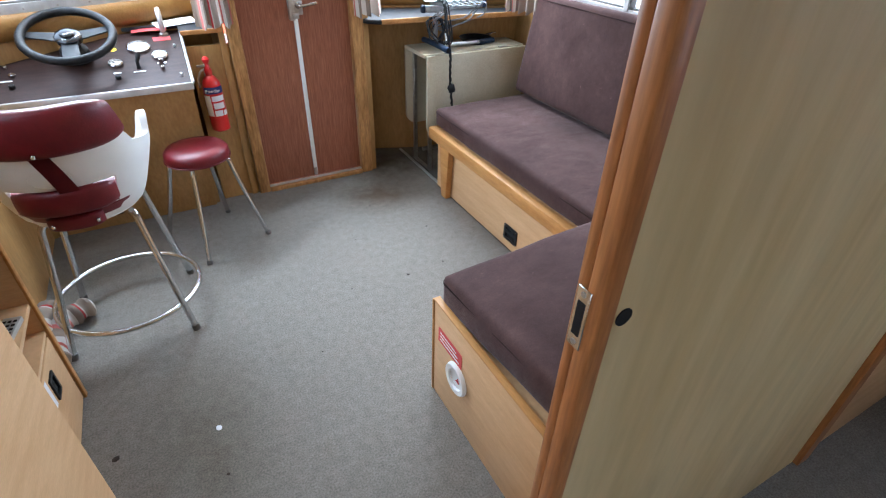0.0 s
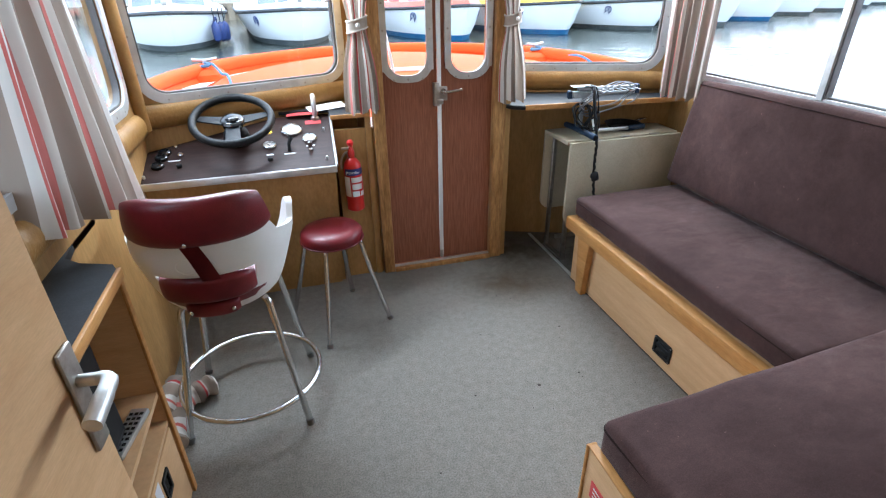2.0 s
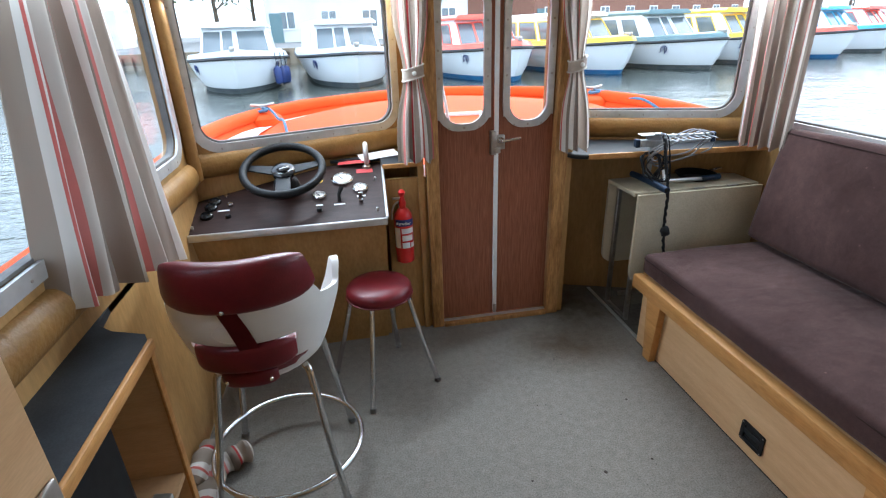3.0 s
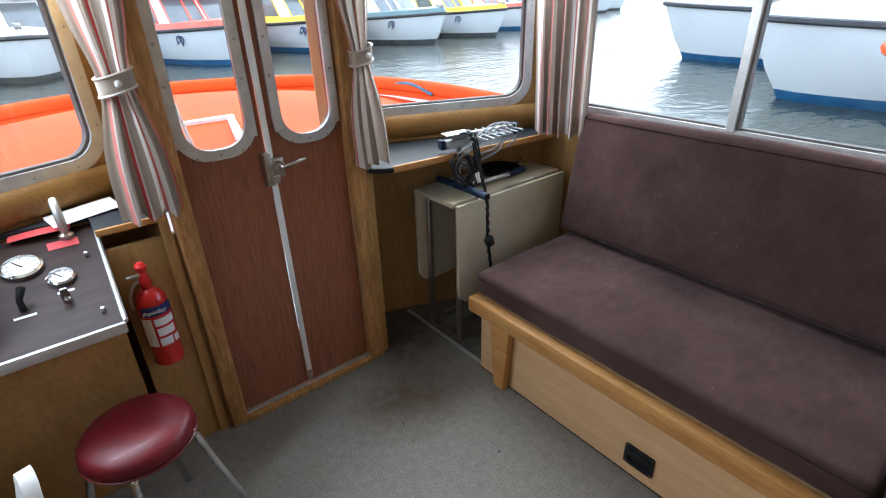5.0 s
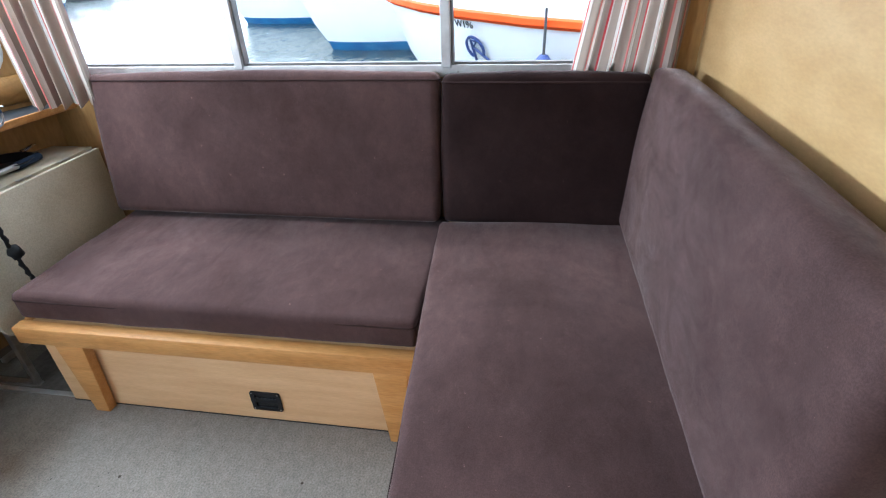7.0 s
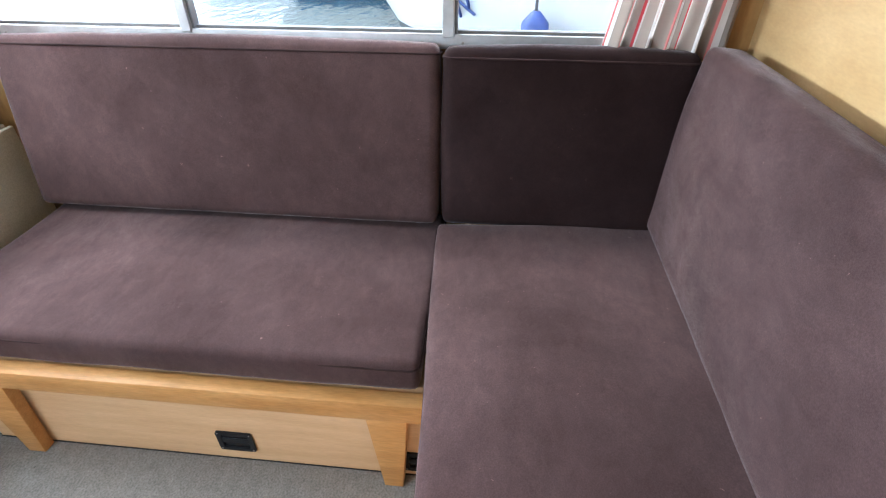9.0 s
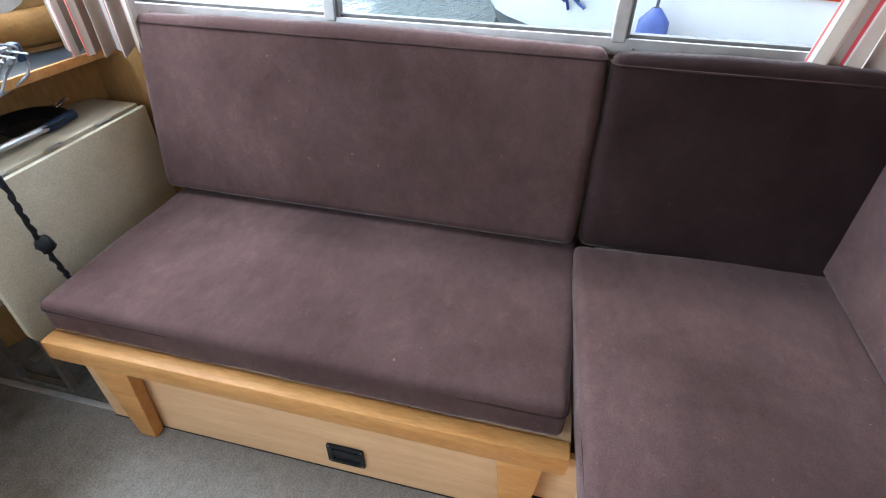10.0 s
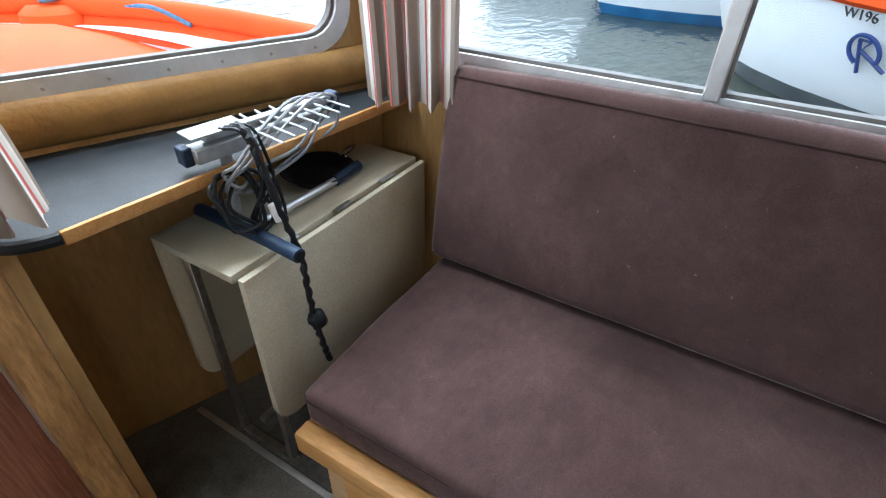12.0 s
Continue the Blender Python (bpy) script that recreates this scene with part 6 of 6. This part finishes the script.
random.seed(3)
ROW = [((-3.75, 18.3), -83, None, PALE_GREY, BOOT, GELCOAT, "white hire cruiser with a white wheelhouse moored bow-on"),
       ((-0.05, 18.4), -84, None, PALE_GREY, BOOT, GELCOAT, "white hire cruiser with a white wheelhouse moored bow-on"),
       ((5.1, 17.9), -80, PAINT_RED, PAINT_RED, BOOT_BLUE, PAINT_RED, "white-hulled hire cruiser with a red deck and roof"),
       ((9.2, 18.4), -79, PAINT_YELLOW, PAINT_YELLOW, BOOT_BLUE, GELCOAT, "white-hulled hire cruiser with a yellow deck and window frames"),
       ((12.9, 18.5), -78, None, PAINT_TEAL, BOOT, PAINT_TEAL, "white hire cruiser with a grey-green deck and roof"),
       ((16.6, 18.9), -78, PAINT_YELLOW, PAINT_YELLOW, BOOT, PAINT_YELLOW, "white-hulled hire cruiser with a yellow deck and roof"),
       ((20.6, 20.6), -76, PAINT_RED, PAINT_RED, BOOT_BLUE, PAINT_RED, "white-hulled hire cruiser with a red deck and roof"),
       ((25.2, 22.6), -72, PAINT_BLUE, PAINT_BLUE, BOOT, PAINT_BLUE, "white-hulled hire cruiser with a blue deck and roof"),
       ((29.6, 24.4), -70, PAINT_RED, PAINT_RED, BOOT, PAINT_RED, "white-hulled hire cruiser with a red deck and roof"),
       ((34.0, 26.4), -68, None, PALE_GREY, BOOT, ORANGE, "white hire cruiser with an orange roof"),
       ((38.6, 28.6), -66, PAINT_YELLOW, PAINT_YELLOW, BOOT, PAINT_YELLOW, "white-hulled hire cruiser with a yellow deck and roof"),
       ((43.5, 30.5), -66, None, PALE_GREY, BOOT, GELCOAT, "white hire cruiser moored in the far row")]
for k, (at, hd, trim_m, band, boot, top, lb) in enumerate(ROW):
    cruiser((-0.6 + 0.83 * (at[0] + 0.6), 1.3 + 0.83 * (at[1] - 1.3)), hd, lb, GELCOAT, band, boot, 7.8, 2.85, top, True, 0.80, frames=trim_m or WHITE_PAINT, fenders=(0.14, 0.18, 0.22) if k == 0 else (), fender_sides=(1,))
cruiser((6.0, 3.36), 76, "white hire cruiser with an orange deck edge", GELCOAT, GELCOAT, BOOT, 8.5, 3.3, GELCOAT, True, 0.80, "boats moored alongside", ORANGE, "W196")
cruiser((7.5, 5.2), 122, "large white cruiser with a dark rubbing strake", GELCOAT, PALE_GREY, BOOT_BLUE, 11, 3.4, GELCOAT, False, 0.94, "boats moored alongside", None, "T275")
cruiser((11.2, 8.6), 112, "white cruiser with a deep blue waterline", GELCOAT, PALE_GREY, BOOT_BLUE, 10, 3.4, GELCOAT, False, 1.0, "boats moored alongside")
cruiser((-4.2, 4.9), 80, "white cruiser moored on the port side", GELCOAT, PALE_GREY, BOOT, 9, 3.0, GELCOAT, False, 1.05, "boats moored alongside")

# ---- bank behind the boats ----
quay = thing("quay", "timber-piled quay along the far bank", "quay", (0, 0, WL), kind="structure")
QL = [(-60, 16), (-30, 24.5), (-14, 27.5), (-6, 29.0), (10, 30), (60, 52), (130, 75)]
for (ax_, ay_), (bx_, by_) in zip(QL, QL[1:]):
    a, b_ = Vector((ax_, ay_)), Vector((bx_, by_))
    m = along(a, b_)
    ln_ = (b_ - a).length
    part("quay_wall", box(B(), 0, ln_, -0.4, 0.55, -0.3, 0.0, m=m), QUAY, quay, smooth=False)
    part("capping", box(B(), 0, ln_, 0.55, 0.72, -0.35, 0.06, 0.01, 1, m=m), QUAY, quay)
    if ax_ < 0:
        for k in range(int(min(ln_, 40) / 0.42)):
            part("pile", box(B(), k * 0.42, k * 0.42 + 0.30, -0.4, 0.56 + 0.03 * (k % 3), 0.001, 0.10, 0.01, 1, m=m), QUAY, quay)
bm = B()
prism(bm, QL + [(130, 260), (-200, 260), (-200, 16)], WL + 0.2, WL + 0.70)
tagged(part("ground", bm, TARMAC, smooth=False), "grey tarmac yard behind the quay", "ground", kind="structure")


def building(at, rz, w, d, h, roof_h, wall_m, label, cols, rows_):
    b = thing("building", label, "building", (at[0], at[1], WL + 0.7), rz)
    part("wall", box(B(), -w / 2, w / 2, 0, d, 0, h), wall_m, b, smooth=False)
    bm = B()
    prism(bm, [(-0.4, h), (d + 0.4, h), (d / 2, h + roof_h)], -w / 2 - 0.4, w / 2 + 0.4, Matrix(((0, 0, 1, 0), (1, 0, 0, 0), (0, 1, 0, 0), (0, 0, 0, 1))))
    part("roof", bm, SLATE, b, smooth=False)
    for i in range(cols):
        for j in range(rows_):
            x = -w / 2 + w * (i + 0.5) / cols
            z = 0.9 + j * 2.7
            wd = part("window", box(B(), x - 0.65, x + 0.65, -0.07, 0.02, z, z + 1.35, 0.01, 1), WHITE_PAINT, b, "white framed window")
            part("pane", box(B(), x - 0.55, x - 0.04, -0.075, -0.069, z + 0.1, z + 1.25), BOAT_GLASS, wd)
            part("pane", box(B(), x + 0.04, x + 0.55, -0.075, -0.069, z + 0.1, z + 1.25), BOAT_GLASS, wd)
    part("door", box(B(), -w / 2 + 0.3, -w / 2 + 1.2, -0.08, 0.02, 0, 2.1), PAINT_TEAL, b)
    return b


building((-26, 40), 12, 22, 8, 3.2, 2.0, RENDER, "long pale rendered boatyard building", 7, 1)
building((2, 46), 0, 16, 9, 5.0, 2.8, RENDER, "white rendered house with a slate roof", 5, 2)
building((34, 58), 20, 34, 12, 4.2, 3.2, BRICK, "long brick boat shed with a shallow roof", 9, 1)
building((-52, 34), 20, 14, 9, 5.2, 3.0, BRICK, "brick house beside the yard", 4, 2)


def parked_car(at, rz, mat, label):
    c = thing("car", label, "car", (at[0], at[1], WL + 0.7), rz)
    prof = [(-2.0, 0.35), (-2.05, 0.75), (-1.3, 0.92), (-0.7, 1.42), (0.9, 1.45), (1.6, 0.95), (2.05, 0.85), (2.1, 0.35)]
    part("body", prism(B(), prof, -0.8, 0.8, Matrix(((1, 0, 0, 0), (0, 0, 1, 0), (0, 1, 0, 0), (0, 0, 0, 1))), 0.06), mat, c)
    for sd in (-1, 1):
        part("side_window", prism(B(), [(-1.05, 0.95), (-0.62, 1.34), (0.82, 1.36), (1.25, 0.97)], 0.785, 0.81, Matrix(((1, 0, 0, 0), (0, 0, sd, 0), (0, 1, 0, 0), (0, 0, 0, 1)))), BOAT_GLASS, c)
        for x in (-1.3, 1.3):
            wh = part("wheel", rod(B(), (x, sd * 0.66, 0.32), (x, sd * 0.83, 0.32), 0.32, seg=20), BLACK, c)
            part("rim", rod(B(), (x, sd * 0.831, 0.32), (x, sd * 0.84, 0.32), 0.20, seg=16), ALU, wh)
    return c


parked_car((-19.5, 32.5), 8, CAR_GREEN, "dark green car parked on the quay")
parked_car((-26, 31.5), 14, PAINT_RED, "red car parked on the quay")
parked_car((-33, 29.5), 16, PALE_GREY, "pale grey car parked on the quay")


def tree(at, h, seed):
    t = thing("tree", "leafy green tree behind the boatyard", "tree", (at[0], at[1], WL + 0.7), seed * 50, "trees on the bank")
    rnd = random.Random(seed)
    bm = B()
    tube(bm, [(0, 0, 0), (0.05, 0.02, h * 0.3), (-0.05, 0.1, h * 0.6), (0, 0, h * 0.85)], [0.28, 0.2, 0.12, 0.03], 8)
    for k in range(9):
        a, z = rnd.uniform(0, 6.28), h * rnd.uniform(0.3, 0.7)
        l = h * rnd.uniform(0.2, 0.34)
        tube(bm, [(0, 0, z), (l * 0.5 * math.cos(a), l * 0.5 * math.sin(a), z + l * 0.35), (l * math.cos(a), l * math.sin(a), z + l * 0.6)], [0.09, 0.05, 0.015], 5)
    part("trunk", bm, BARK, t)
    vs, fs = [], []
    for k in range(60):
        a, e, r = rnd.uniform(0, 6.28), rnd.uniform(-0.5, 1.4), h * 0.36 * rnd.uniform(0.35, 1.0)
        c = Vector((r * math.cos(a) * math.cos(e), r * math.sin(a) * math.cos(e), h * 0.62 + r * 0.95 * math.sin(e)))
        for q in range(55):
            o = Vector((rnd.gauss(0, 1), rnd.gauss(0, 1), rnd.gauss(0, 0.8))) * h * 0.055
            d1 = Vector((rnd.uniform(-1, 1), rnd.uniform(-1, 1), rnd.uniform(-1, 1))).normalized() * h * 0.022
            d2 = d1.cross(Vector((rnd.uniform(-1, 1), rnd.uniform(-1, 1), rnd.uniform(-1, 1)))).normalized() * h * 0.016
            n0 = len(vs)
            vs += [c + o - d1, c + o + d2, c + o + d1, c + o - d2]
            fs.append((n0, n0 + 1, n0 + 2, n0 + 3))
    me = bpy.data.meshes.new("crown")
    me.from_pydata([tuple(v) for v in vs], [], fs)
    me.materials.append(LEAF)
    cr = new("crown", me)
    cr.parent = t
    cr["kind"] = "stuff"
    return t


first = tree((-12, 58), 9.0, 1)
rnd = random.Random(5)
for k in range(26):
    x = -75 + k * 8.2 + rnd.uniform(-2, 2)
    copy_thing(first, pose(x, 66 + max(0, x) * 0.28 + rnd.uniform(-4, 5), WL + 0.7, 0, 0, rnd.uniform(0, 360)) @ Matrix.Scale(rnd.uniform(0.7, 1.25), 4))

# coiled lines on the nearest bow
coil = thing("rope_coil", "coiled white and dark mooring lines on the bow", "rope", (5.92, 2.76, WL + 0.98), 76)
rnd = random.Random(8)
for k in range(9):
    c = Vector((rnd.uniform(-0.25, 0.2), rnd.uniform(-0.12, 0.12), 0.02 + 0.015 * k))
    r_ = rnd.uniform(0.12, 0.2)
    pts = [c + Vector((r_ * 1.4 * math.cos(t) + rnd.uniform(-.03, .03), r_ * math.sin(t) + rnd.uniform(-.03, .03), rnd.uniform(0, .03))) for t in np.linspace(0, 2 * math.pi, 10)[:-1]]
    part("loop", tube(B(), smooth_line(pts, 4, True), 0.013, 6, True), PALE_CLOTH if k % 3 == 0 else TRIM_DARK, coil)
